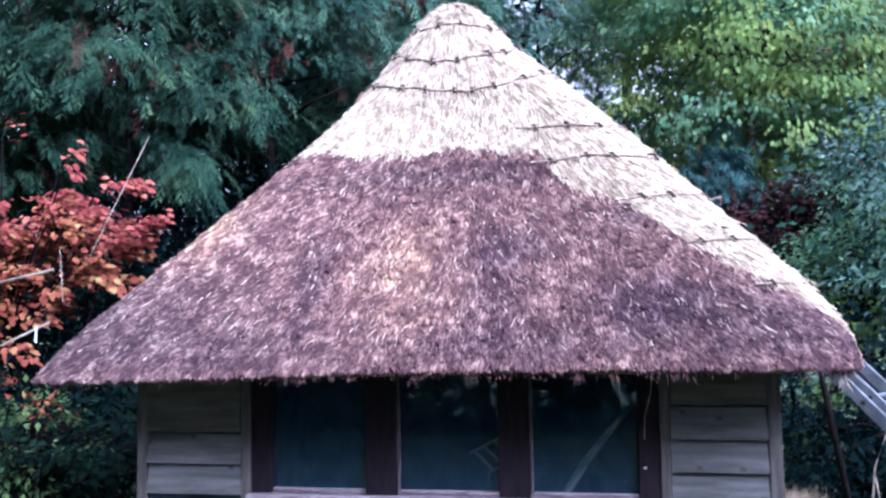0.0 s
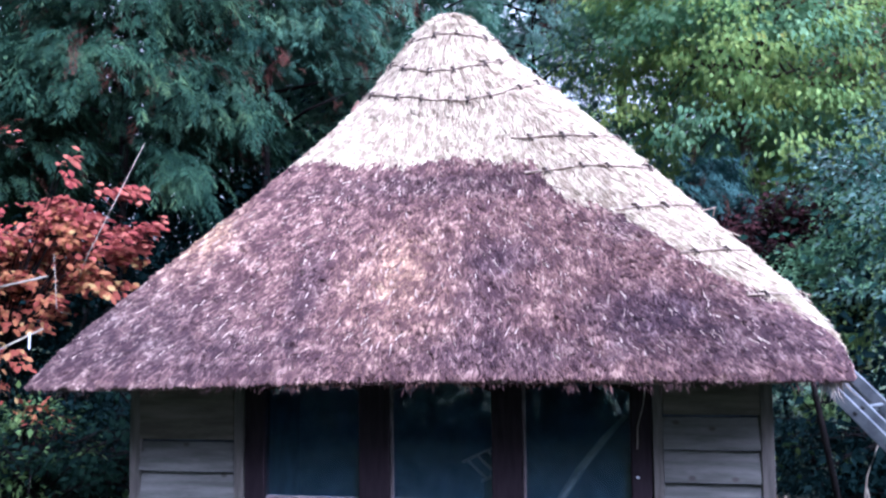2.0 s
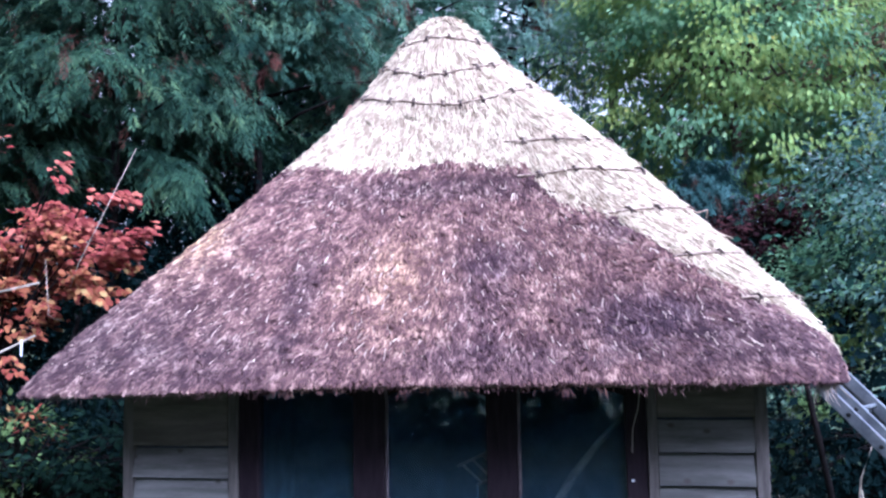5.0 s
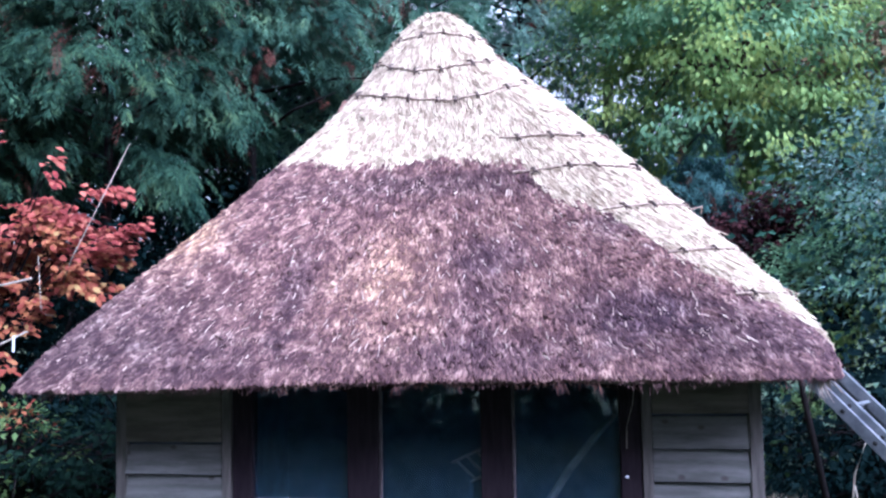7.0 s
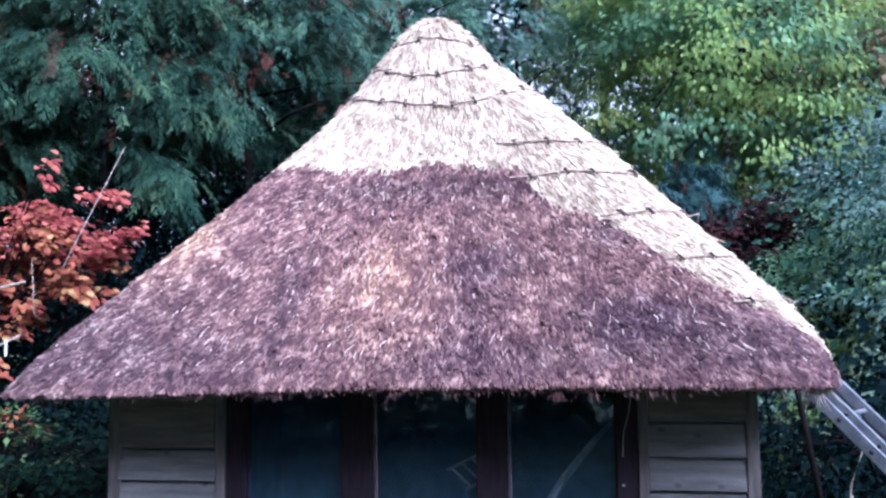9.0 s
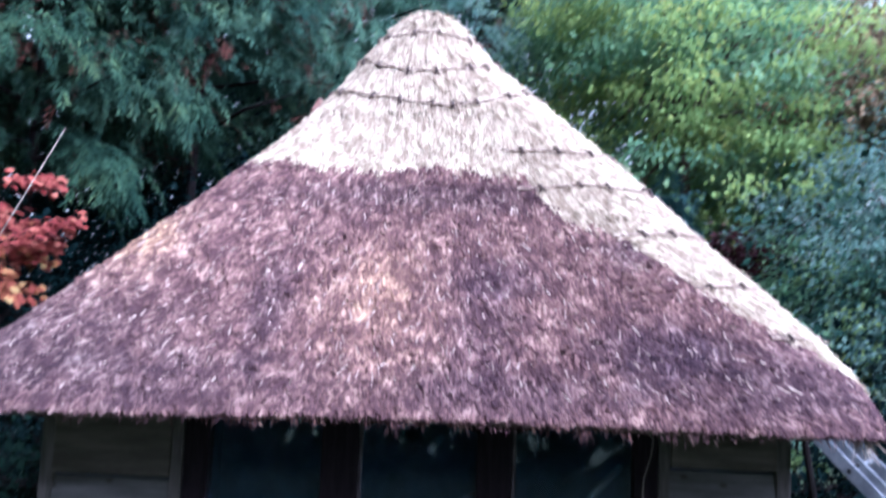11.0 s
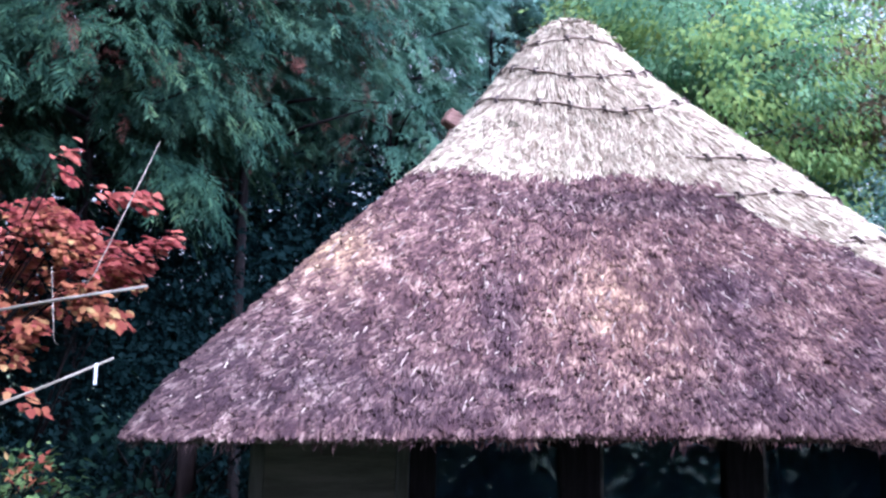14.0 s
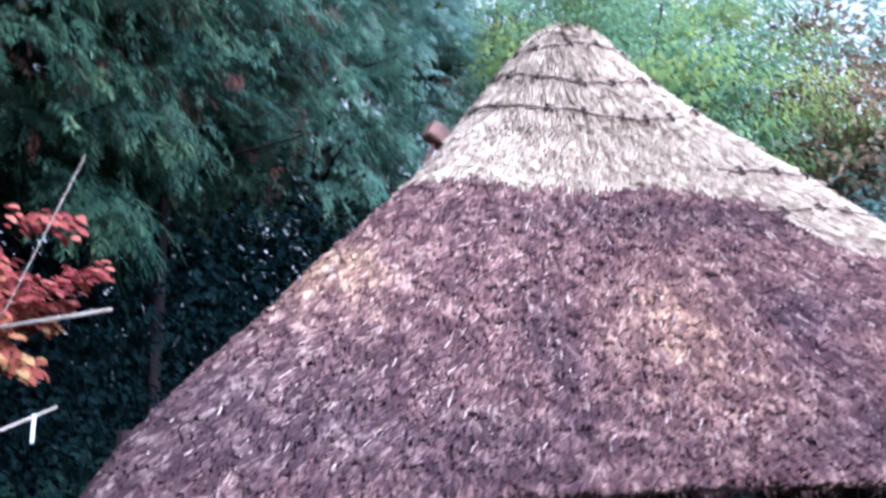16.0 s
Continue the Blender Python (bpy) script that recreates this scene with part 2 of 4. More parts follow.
gb.inputs["Transmission Weight"].default_value, gb.inputs["Roughness"].default_value = 1.0, 0.02
gb.inputs["Base Color"].default_value, gb.inputs["IOR"].default_value = (0.86, 0.95, 0.98, 1), 1.5
gn, gl = GLASS.node_tree.nodes, GLASS.node_tree.links
# thin teal diffuse film that paints the garden's reflection on the panes
reflection_tint, film_mix = gn.new("ShaderNodeBsdfDiffuse"), gn.new("ShaderNodeMixShader")
reflection_tint.inputs[0].default_value, film_mix.inputs[0].default_value = (0.06, 0.16, 0.31, 1), 0.036
gl.new(gb.outputs[0], film_mix.inputs[1])
gl.new(reflection_tint.outputs[0], film_mix.inputs[2])
gl.new(film_mix.outputs[0], gn["Material Output"].inputs[0])


# ---- mesh helpers ----
def link(name, verts, faces, material, parent=None, label="", smooth=False):
    me = bpy.data.meshes.new(name)
    me.from_pydata([tuple(v) for v in verts], [], [tuple(f) for f in faces])
    me.materials.append(material)
    if smooth:
        me.shade_smooth()
    ob = new(name, me)
    ob.parent = parent
    if label:
        tagged(ob, label)
    return ob


def bulk(name, verts, faces, material, parent=None, label="", smooth=False):
    """A mesh from large arrays; all faces have as many corners as faces has columns."""
    me = bpy.data.meshes.new(name)
    n, k = faces.shape
    me.vertices.add(len(verts))
    me.vertices.foreach_set("co", np.asarray(verts, dtype=np.float32).ravel())
    me.loops.add(n * k)
    me.loops.foreach_set("vertex_index", faces.astype(np.int32).ravel())
    me.polygons.add(n)
    me.polygons.foreach_set("loop_start", np.arange(0, n * k, k, dtype=np.int32))
    me.update(calc_edges=True)
    me.materials.append(material)
    if smooth:
        me.shade_smooth()
    ob = new(name, me)
    ob.parent = parent
    if label:
        tagged(ob, label)
    return ob


def part(name, bm, material, parent=None, label="", smooth=False):
    me = bpy.data.meshes.new(name)
    bm.to_mesh(me)
    bm.free()
    me.materials.append(material)
    if smooth:
        me.shade_smooth()
    ob = new(name, me)
    ob.parent = parent
    if label:
        tagged(ob, label)
    return ob


def box(x0, x1, y0, y1, z0, z1, bevel=0.004):
    bm = bmesh.new()
    bmesh.ops.create_cube(bm, size=1)
    for v in bm.verts:
        v.co = ((x0 + x1) / 2 + v.co.x * (x1 - x0), (y0 + y1) / 2 + v.co.y * (y1 - y0), (z0 + z1) / 2 + v.co.z * (z1 - z0))
    if bevel:
        bmesh.ops.bevel(bm, geom=bm.edges[:], offset=bevel, segments=1, affect="EDGES")
    return bm


def tube_arrays(points, radii, sides=7, wobble=0.0):
    pts = [Vector(p) for p in points]
    verts, faces = [], []
    for i, p in enumerate(pts):
        d = (pts[min(i + 1, len(pts) - 1)] - pts[max(i - 1, 0)]).normalized()
        a = d.orthogonal().normalized() if abs(d.z) > 0.95 else d.cross(Vector((0, 0, 1))).normalized()
        b = d.cross(a)
        for k in range(sides):
            w = 2 * math.pi * k / sides
            verts.append(p + (a * math.cos(w) + b * math.sin(w)) * radii[i] * (1 + random.uniform(-wobble, wobble)))
    for i in range(len(pts) - 1):
        for k in range(sides):
            faces.append((i * sides + k, i * sides + (k + 1) % sides, (i + 1) * sides + (k + 1) % sides, (i + 1) * sides + k))
    faces.append(tuple(range(sides - 1, -1, -1)))
    faces.append(tuple(range((len(pts) - 1) * sides, len(pts) * sides)))
    return verts, faces


def tube(name, points, radii, material, parent=None, sides=7, wobble=0.0, label=""):
    return link(name, *tube_arrays(points, radii, sides, wobble), material, parent, label, smooth=sides > 5)


def tubes(name, runs, material, parent=None, label="", sides=5):
    """Several branching tubes of one growth as one mesh."""
    verts, faces = [], []
    for points, radii in runs:
        v, f = tube_arrays(points, radii, sides, 0.08)
        faces += [tuple(i + len(verts) for i in c) for c in f]
        verts += v
    return link(name, verts, faces, material, parent, label, smooth=True)


def unit(a):
    return a / np.maximum(np.linalg.norm(a, axis=1, keepdims=True), 1e-9)


def leaf_arrays(pos, along, up, length, width, fold=0.18):
    """Pointed oval leaves folded along the midrib: five corners, two faces each."""
    along = unit(along)
    side = unit(np.cross(along, up))
    nrm = np.cross(side, along)
    L, W = length[:, None], width[:, None]
    tip = pos + along * L - nrm * L * 0.12
    mid = pos + along * L * 0.45 - nrm * W * fold
    v = np.stack([pos, pos + along * L * 0.42 - side * W / 2, tip, pos + along * L * 0.42 + side * W / 2, mid], 1)
    base = np.arange(len(pos))[:, None] * 5
    f = np.concatenate([base + np.array([0, 4, 2, 1]), base + np.array([0, 3, 2, 4])])
    return v.reshape(-1, 3), f


def oval_arrays(pos, along, up, length, width, cup=0.12):
    """Rounded oval leaves, cupped along the midrib: eight corners, three faces each."""
    along = unit(along)
    side = unit(np.cross(along, up))
    nrm = np.cross(side, along)
    L, W = length[:, None], width[:, None]
    rows = []
    for u, w in ((0.0, 0.10), (0.3, 0.46), (0.72, 0.44), (1.0, 0.12)):
        mid = pos + along * L * u - nrm * L * (0.25 * u * u)
        rows += [mid - side * W * w + nrm * W * cup * w * 2, mid + side * W * w + nrm * W * cup * w * 2]
    v = np.stack(rows, 1).reshape(-1, 3)
    base = np.arange(len(pos))[:, None] * 8
    f = np.concatenate([base + np.array([k, k + 1, k + 3, k + 2]) for k in (0, 2, 4)])
    return v, f


def spray_arrays(rng, pos, out, length, leaflets=27, wide=0.021):
    """Flat, drooping conifer sprays: narrow leaflets on both sides of a bent axis, four corners each."""
    n = len(pos)
    out = unit(out)
    side = unit(np.cross(out, np.array([0, 0, 1.0]) + rng.normal(0, 0.25, (n, 3))))
    down = np.array([0, 0, -1.0])
    vs = []
    for i in range(leaflets):
        u = (i + 0.6) / leaflets
        root = pos + out * (length * u)[:, None] + down * (length * 0.55 * u * u)[:, None]
        ax = unit(out + down * 1.1 * u)
        sgn = (1 if i % 2 else -1) * (i < leaflets - 1) * rng.uniform(0.6, 1.1, n)[:, None]
        d = unit(ax * (0.75 + 0.2 * u) + side * sgn * 0.85 + down * 0.12 + rng.normal(0, 0.22, (n, 3)))
        ll = length * (0.42 - 0.2 * u) * rng.uniform(0.75, 1.25, n)
        w = unit(np.cross(d, np.cross(ax, side) + rng.normal(0, 0.2, (n, 3)))) * (length * wide * rng.uniform(0.8, 1.3, n))[:, None]
        tip = root + d * ll[:, None] + down * (ll * 0.15)[:, None]
        m = root + d * (ll * 0.5)[:, None]
        vs.append(np.stack([root, m - w, tip, m + w], 1))
    v = np.concatenate(vs).reshape(-1, 3)
    f = np.arange(len(v)).reshape(-1, 4)
    return v, f


# ---- ground ----
def ground():
    n = 90
    g = np.sinh(np.linspace(-1, 1, n) * 5.0) / math.sinh(5.0) * 600
    x, y = np.meshgrid(g, g)
    z = np.array([[noise.noise((a * 0.4, b * 0.4, 0)) * 0.05 for a in g] for b in g])
    v = np.stack([x, y, z - 0.03], -1).reshape(-1, 3)
    i = np.arange(n * n).reshape(n, n)
    f = np.stack([i[:-1, :-1], i[:-1, 1:], i[1:, 1:], i[1:, :-1]], -1).reshape(-1, 4)
    ob = bulk("ground", v, f, SOIL, smooth=True)
    tagged(ob, "rough garden ground of grass, leaf litter and soil", "ground", kind="structure")


ground()

# ---- the thatched hut ----
hut = tagged(new("thatched_hut"), "small boarded timber hut with weathered thatch and fresh straw ridge", "hut")

ZK = (1.725, 1.80, 1.95, 2.15, 2.40, 2.65, 2.90, 3.10, 3.30, 3.50, 3.70, 3.90, 4.05, 4.14, 4.215, 4.26)
WESTWARD = (2.218, 2.181, 2.085, 1.902, 1.650, 1.452, 1.204, 1.027, 0.862, 0.714, 0.584, 0.437, 0.314, 0.235, 0.130, 0.030)
EASTWARD = (2.180, 2.188, 2.140, 2.019, 1.806, 1.593, 1.370, 1.190, 1.003, 0.816, 0.600, 0.373, 0.246, 0.158, 0.067, 0.007)
DEEP = (1.890, 1.815, 1.669, 1.476, 1.273, 1.053, 0.843, 0.723, 0.633, 0.563, 0.463, 0.358, 0.273, 0.203, 0.106, 0.021)
SQUARE = (10.0, 9.9, 9.3, 8.4, 6.8, 5.6, 5.6, 4.8, 3.5, 2.4, 2.0, 2.0, 2.0, 2.0, 2.0, 2.0)
zz = np.arange(1.3, 4.6, 0.01)


def eased(v, w=5):
    return np.convolve(np.pad(v, w, mode="edge"), np.ones(2 * w + 1) / (2 * w + 1), "valid")


def profile(v):
    """Eased between its heights, but kept sharp at the eave and full at the peak."""
    raw = np.interp(zz, ZK, v)
    soft = eased(eased(raw), 4)
    return np.where(zz < 1.80, raw, np.where(zz > 4.12, raw, soft))


LX, RX, HY, NN = profile(WESTWARD), profile(EASTWARD), profile(DEEP), profile(SQUARE)
HX, CX = (LX + RX) / 2, (RX - LX) / 2
CY = eased(np.interp(zz, (1.725, 2.8, 3.5, 4.3), (-0.019, 0.001, 0.081, 0.154)), 12)


def roof_point(th, z, out=0.0):
    """A point of the thatch's skin at an angle round the axis and a height; the eave hangs lower to the west."""
    th, z = np.asarray(th, float), np.asarray(z, float)
    hx, hy, n = np.interp(z, zz, HX) + out, np.interp(z, zz, HY) + out, np.interp(z, zz, NN)
    c, s = np.cos(th), np.sin(th)
    n = np.where(s > 0, n + (np.minimum(n, 3.0) - n) * np.clip((z - 2.0) / 0.3, 0, 1), n)  # rounder behind
    r = (np.abs(c / hx) ** n + np.abs(s / hy) ** n) ** (-1 / n)
    x, y = r * c, r * s
    drop = 0.03 * np.maximum(0, -x) * np.clip((2.4 - z) / 0.675, 0, 1)
    return np.stack([x + np.interp(z, zz, CX), y + np.interp(z, zz, CY), z - drop], -1)


def roof_frame(th, z):
    """Point, way down the slope, outward normal."""
    p = roof_point(th, z)
    down = unit(roof_point(th, z - 0.02) - p)
    round_ = unit(roof_point(th + 0.01, z) - p)
    return p, down, unit(np.cross(round_, -down))


EDGE_TH = np.radians([-180, -146, -132, -112, -88, -65, -58.5, -57, -56.8, -54, -49.2, -46.5, -44.8, -43.8, -41.2, -39.8, -38.2, -36.5, -35, -20, 60, 75, 90, 180])
EDGE_Z = (3.0, 3.05, 3.0, 2.985, 3.01, 2.99, 2.98, 2.89, 2.82, 2.73, 2.66, 2.58, 2.47, 2.345, 2.20, 2.15, 2.05, 1.99, 1.92, 1.84, 1.84, 2.3, 3.0, 3.0)


def fresh_from(th):
    """The height above which the new straw covers the old thatch."""
    return np.interp(th, EDGE_TH, EDGE_Z) + 0.012 * np.sin(th * 23) + 0.008 * np.sin(th * 57 + 1)


def shell(name, th, levels, material, parent, label):
    """A closed skin round the roof: levels is a list of arrays of points, from below to the top."""
    k = len(th)
    v = np.concatenate(levels)
    i = np.arange(len(v)).reshape(-1, k)
    j = np.roll(i, -1, 1)
    f = np.stack([i[:-1], j[:-1], j[1:], i[1:]], -1).reshape(-1, 4)
    return bulk(name, v, f, material, parent, label, smooth=True)


def build_roof():
    th = np.linspace(-math.pi, math.pi, 240, endpoint=False)
    ragged = np.array([noise.noise((math.cos(a) * 9, math.sin(a) * 9, 0)) for a in th]) * 0.012
    lev = []
    for inset, z in ((0.62, 2.02), (0.42, 1.86), (0.16, 1.76), (0.05, 1.725)):
        p = roof_point(th, np.full_like(th, 1.725), -inset)
        p[:, 2] += z - 1.725 + ragged
        lev.append(p)
    for z in np.linspace(1.74, 4.23, 64):
        lev.append(roof_point(th, np.full_like(th, z), -0.02))
    lev.append(roof_point(th, np.full_like(th, 4.24), -0.04))
    roof = shell("roof", th, lev, CORE, hut, "weathered purple-brown thatch with a bell-shaped top")
    # the new straw lies on the old as a thick layer with a blunt lower edge
    lo = fresh_from(th)
    lev = []
    for q, out in ((0.0, -0.03), (0.002, -0.004), (0.02, 0.002)):
        lev.append(roof_point(th, lo + q * (4.2 - lo), out))
    for q in np.linspace(0.05, 1, 44):
        lev.append(roof_point(th, lo + q * (4.245 - lo), 0.002))
    lev.append(roof_point(th, np.full_like(th, 4.255), -0.025))
    shell("straw_ridge", th, lev, NEWCORE, roof, "layer of fresh pale straw sewn over the top and one side")
    return roof


def scatter(rng, count):
    """Places spread evenly over the roof's skin, thinner on the side away from the garden."""
    zs = np.linspace(1.73, 4.245, 250)
    th = np.linspace(-math.pi, math.pi, 721)
    ring = np.stack([roof_point(th, np.full_like(th, z)) for z in zs])
    seg = np.linalg.norm(np.diff(ring, axis=1), axis=2)
    slope = np.gradient(np.interp(zs, zz, HY), zs)
    wt = seg * np.sqrt(1 + slope ** 2)[:, None]
    mid = (th[1:] + th[:-1]) / 2
    wt = wt * np.where((mid > -0.4) & (mid < 2.7), 0.3, 1.0)
    cum = np.cumsum(wt.ravel())
    pick = np.searchsorted(cum, rng.uniform(0, cum[-1], count))
    zi, ti = np.divmod(pick, len(mid))
    return mid[ti] + rng.uniform(-0.005, 0.005, count), np.clip(zs[zi] + rng.uniform(-0.006, 0.006, count), 1.73, 4.25)


def straw_arrays(rng, th, z, length, width, lift, sway, out):
    """Three-sided stalk ends that point down the slope, each leaning sideways by its sway, and stand a little proud."""
    p, down, nrm = roof_frame(th, z)
    side = np.cross(nrm, down)
    n = len(th)
    d = unit(down * np.cos(lift)[:, None] + nrm * np.sin(lift)[:, None] + side * sway[:, None])
    s = unit(np.cross(d, nrm))
    up = np.cross(s, d)
    p = p + nrm * out[:, None]
    w, L = width[:, None], length[:, None]
    a = [p - s * w / 2 - up * w * 0.2, p + s * w / 2 - up * w * 0.2, p + up * w * 0.5]
    b = [q + d * L for q in a]
    b[2] = a[2] + d * L * rng.uniform(0.86, 1.05, (n, 1))
    v = np.stack(a + b, 1).reshape(-1, 3)
    base = np.arange(n)[:, None] * 6
    f = np.concatenate([base + np.array(c) for c in ((1, 2, 5, 4), (2, 0, 3, 5))])
    return v, f


def locks(rng, th, z, size):
    """Straw lies in small locks: for each stalk the lock that it belongs to, with two random values per lock."""
    p = roof_point(th, z)
    cell = np.floor((p + 0.35 * size * np.sin(p[:, [1, 2, 0]] * 31 / (size * 20))) / size).astype(np.int64)
    _, which = np.unique(cell @ np.array([73856093, 19349663, 83492791]), return_inverse=True)
    k = which.max() + 1
    return rng.normal(0, 1, k)[which], rng.random(k)[which]


def thatch(roof):
    rng = np.random.default_rng(5)
    th, z = scatter(rng, 215000)
    fresh = z > fresh_from(th) - 0.01
    a, b = th[~fresh], z[~fresh]
    n = len(a)
    lean, proud = locks(rng, a, b, 0.05)
    long = np.where(b < 1.79, 0.045, 0.022 + 0.045 * rng.random(n) ** 1.4)
    v, f = straw_arrays(rng, a, b + 0.03, long, rng.uniform(0.008, 0.021, n), rng.normal(0.035, 0.09, n) + 0.13 * proud ** 2, 0.24 * lean + rng.normal(0, 0.32, n), rng.uniform(-0.005, 0.005, n) + 0.008 * proud)
    tagged(bulk("old_straw", v, f, OLD, roof, "weathered purple-brown reed ends"), kind="stuff")
    a, b = th[fresh], z[fresh]
    n = len(a)
    lean, proud = locks(rng, a, b, 0.06)
    # long combed straw above the rods and on the sewn side, short chopped ends in the skirt below
    skirt = (b < 3.42) & ((a < radians(-64)) | (a > radians(100)))
    combed = np.where(skirt, 0.35, 1.0)
    length = np.where(skirt, rng.uniform(0.025, 0.065, n), rng.uniform(0.06, 0.16, n))
    sway = np.where(skirt, 0.18 * lean + rng.normal(0, 0.24, n), 0.06 * lean + rng.normal(0, 0.11, n))
    lift = rng.normal(0.03, 0.07, n) + np.where(skirt, 0.14 * proud ** 2, 0.02 * proud)
    out = rng.uniform(-0.010, 0.008, n) + 0.010 * proud * (1.2 - combed)
    v, f = straw_arrays(rng, a, np.minimum(b + np.where(skirt, 0.012, 0.05), 4.25), length, rng.uniform(0.005, 0.0105, n), lift, sway, out)
    tagged(bulk("fresh_straw", v, f, NEW, roof, "fresh pale straw"), kind="stuff")
    # single pale straws lying on the old thatch
    pick = rng.random(len(th)) < 0.016
    pick &= ~fresh & (z > 1.86)
    a, b = th[pick], z[pick]
    n = len(a)
    v, f = straw_arrays(rng, a, b, rng.uniform(0.03, 0.075, n), rng.uniform(0.005, 0.009, n), rng.normal(0.03, 0.06, n), rng.normal(0, 0.4, n), np.full(n, 0.012))
    tagged(bulk("loose_straw", v, f, DRY, roof, "single pale straws on the old thatch"), kind="stuff")
    # loose ends that hang under the eave, most short, some in longer tufts
    n, tufts = 5200, 110
    a = rng.uniform(-math.pi, math.pi, n)
    at = rng.uniform(-math.pi, math.pi, tufts)
    of = rng.integers(0, tufts, n)
    long = rng.random(n) < 0.16
    a = np.where(long, at[of] + rng.normal(0, 0.006, n), a)
    p = roof_point(a, np.full(n, 1.742), -0.022) + rng.normal(0, 0.010, (n, 3))
    d = unit(np.stack([np.cos(a) * 0.5, np.sin(a) * 0.5, -np.ones(n)], -1) + rng.normal(0, 0.34, (n, 3)))
    ln = np.where(long, (0.03 + 0.05 * rng.random(tufts))[of] * rng.uniform(0.5, 1.1, n), 0.016 + 0.026 * rng.random(n) ** 2)
    v, f = leaf_arrays(p, d, np.stack([np.cos(a), np.sin(a), np.zeros(n)], -1), ln, rng.uniform(0.005, 0.009, n))
    tagged(bulk("eave_straw", v, f, OLD, roof, "loose straw ends hanging from the eave"), kind="stuff")
    # a thin tuft of paler straw hangs by the head of the ladder
    n = 150
    a = rng.normal(radians(-36), radians(3.2), n)
    p = roof_point(a, np.full(n, 1.75), -0.05) + rng.normal(0, 0.012, (n, 3))
    d = unit(np.array([0.25, -0.15, -1.0]) + rng.normal(0, 0.4, (n, 3)))
    v, f = leaf_arrays(p, d, rng.normal(0, 1, (n, 3)), 0.03 + 0.12 * rng.random(n) ** 1.6, np.full(n, 0.007))
    tagged(bulk("hanging_tuft", v, f, DRY, roof, "tuft of pale straw hanging from the eave by the ladder"), kind="stuff")
    # straw ends gathered over the rounded peak
    n = 2600
    a, zt = rng.uniform(-math.pi, math.pi, n), 4.248 - 0.16 * rng.random(n) ** 1.3
    p, down, nrm = roof_frame(a, zt)
    d = unit(down + nrm * rng.normal(0.05, 0.10, n)[:, None] + rng.normal(0, 0.16, (n, 3)) * [1, 1, 0.5])
    v, f = leaf_arrays(p + nrm * 0.004, d, nrm, rng.uniform(0.04, 0.085, n), np.full(n, 0.011), -0.2)
    tagged(bulk("peak_tuft", v, f, NEW, roof, "tuft of pale straw gathered at the peak"), kind="stuff")
    # wisps that stick out sideways below the peak
    n = 110
    a, zt = rng.uniform(-math.pi, math.pi, n), rng.uniform(4.1, 4.2, n)
    p, down, nrm = roof_frame(a, zt)
    d = unit(nrm * 0.5 + np.cross(nrm, [0, 0, 1.0]) * rng.normal(0, 1, n)[:, None] + rng.normal(0, 0.12, (n, 3)) * [1, 1, 0.4])
    v, f = leaf_arrays(p, d, np.tile([0, 0, 1.0], (n, 1)), 0.03 + 0.10 * rng.random(n) ** 1.8, np.full(n, 0.006))
    tagged(bulk("top_wisps", v, f, NEW, roof, "loose wisps of pale straw at the peak"), kind="stuff")
    # short stray ends that fray the outline of the fresh straw
    n = 2200
    a = rng.uniform(-math.pi, math.pi, n)
    zt = fresh_from(a) + (4.2 - fresh_from(a)) * rng.random(n)
    p, down, nrm = roof_frame(a, zt)
    d = unit(down + nrm * rng.uniform(0.25, 0.9, n)[:, None] + rng.normal(0, 0.35, (n, 3)))
    v, f = leaf_arrays(p, d, nrm, rng.uniform(0.02, 0.05, n), np.full(n, 0.005))
    tagged(bulk("stray_straw", v, f, NEW, roof, "stray straw ends standing off the fresh straw"), kind="stuff")


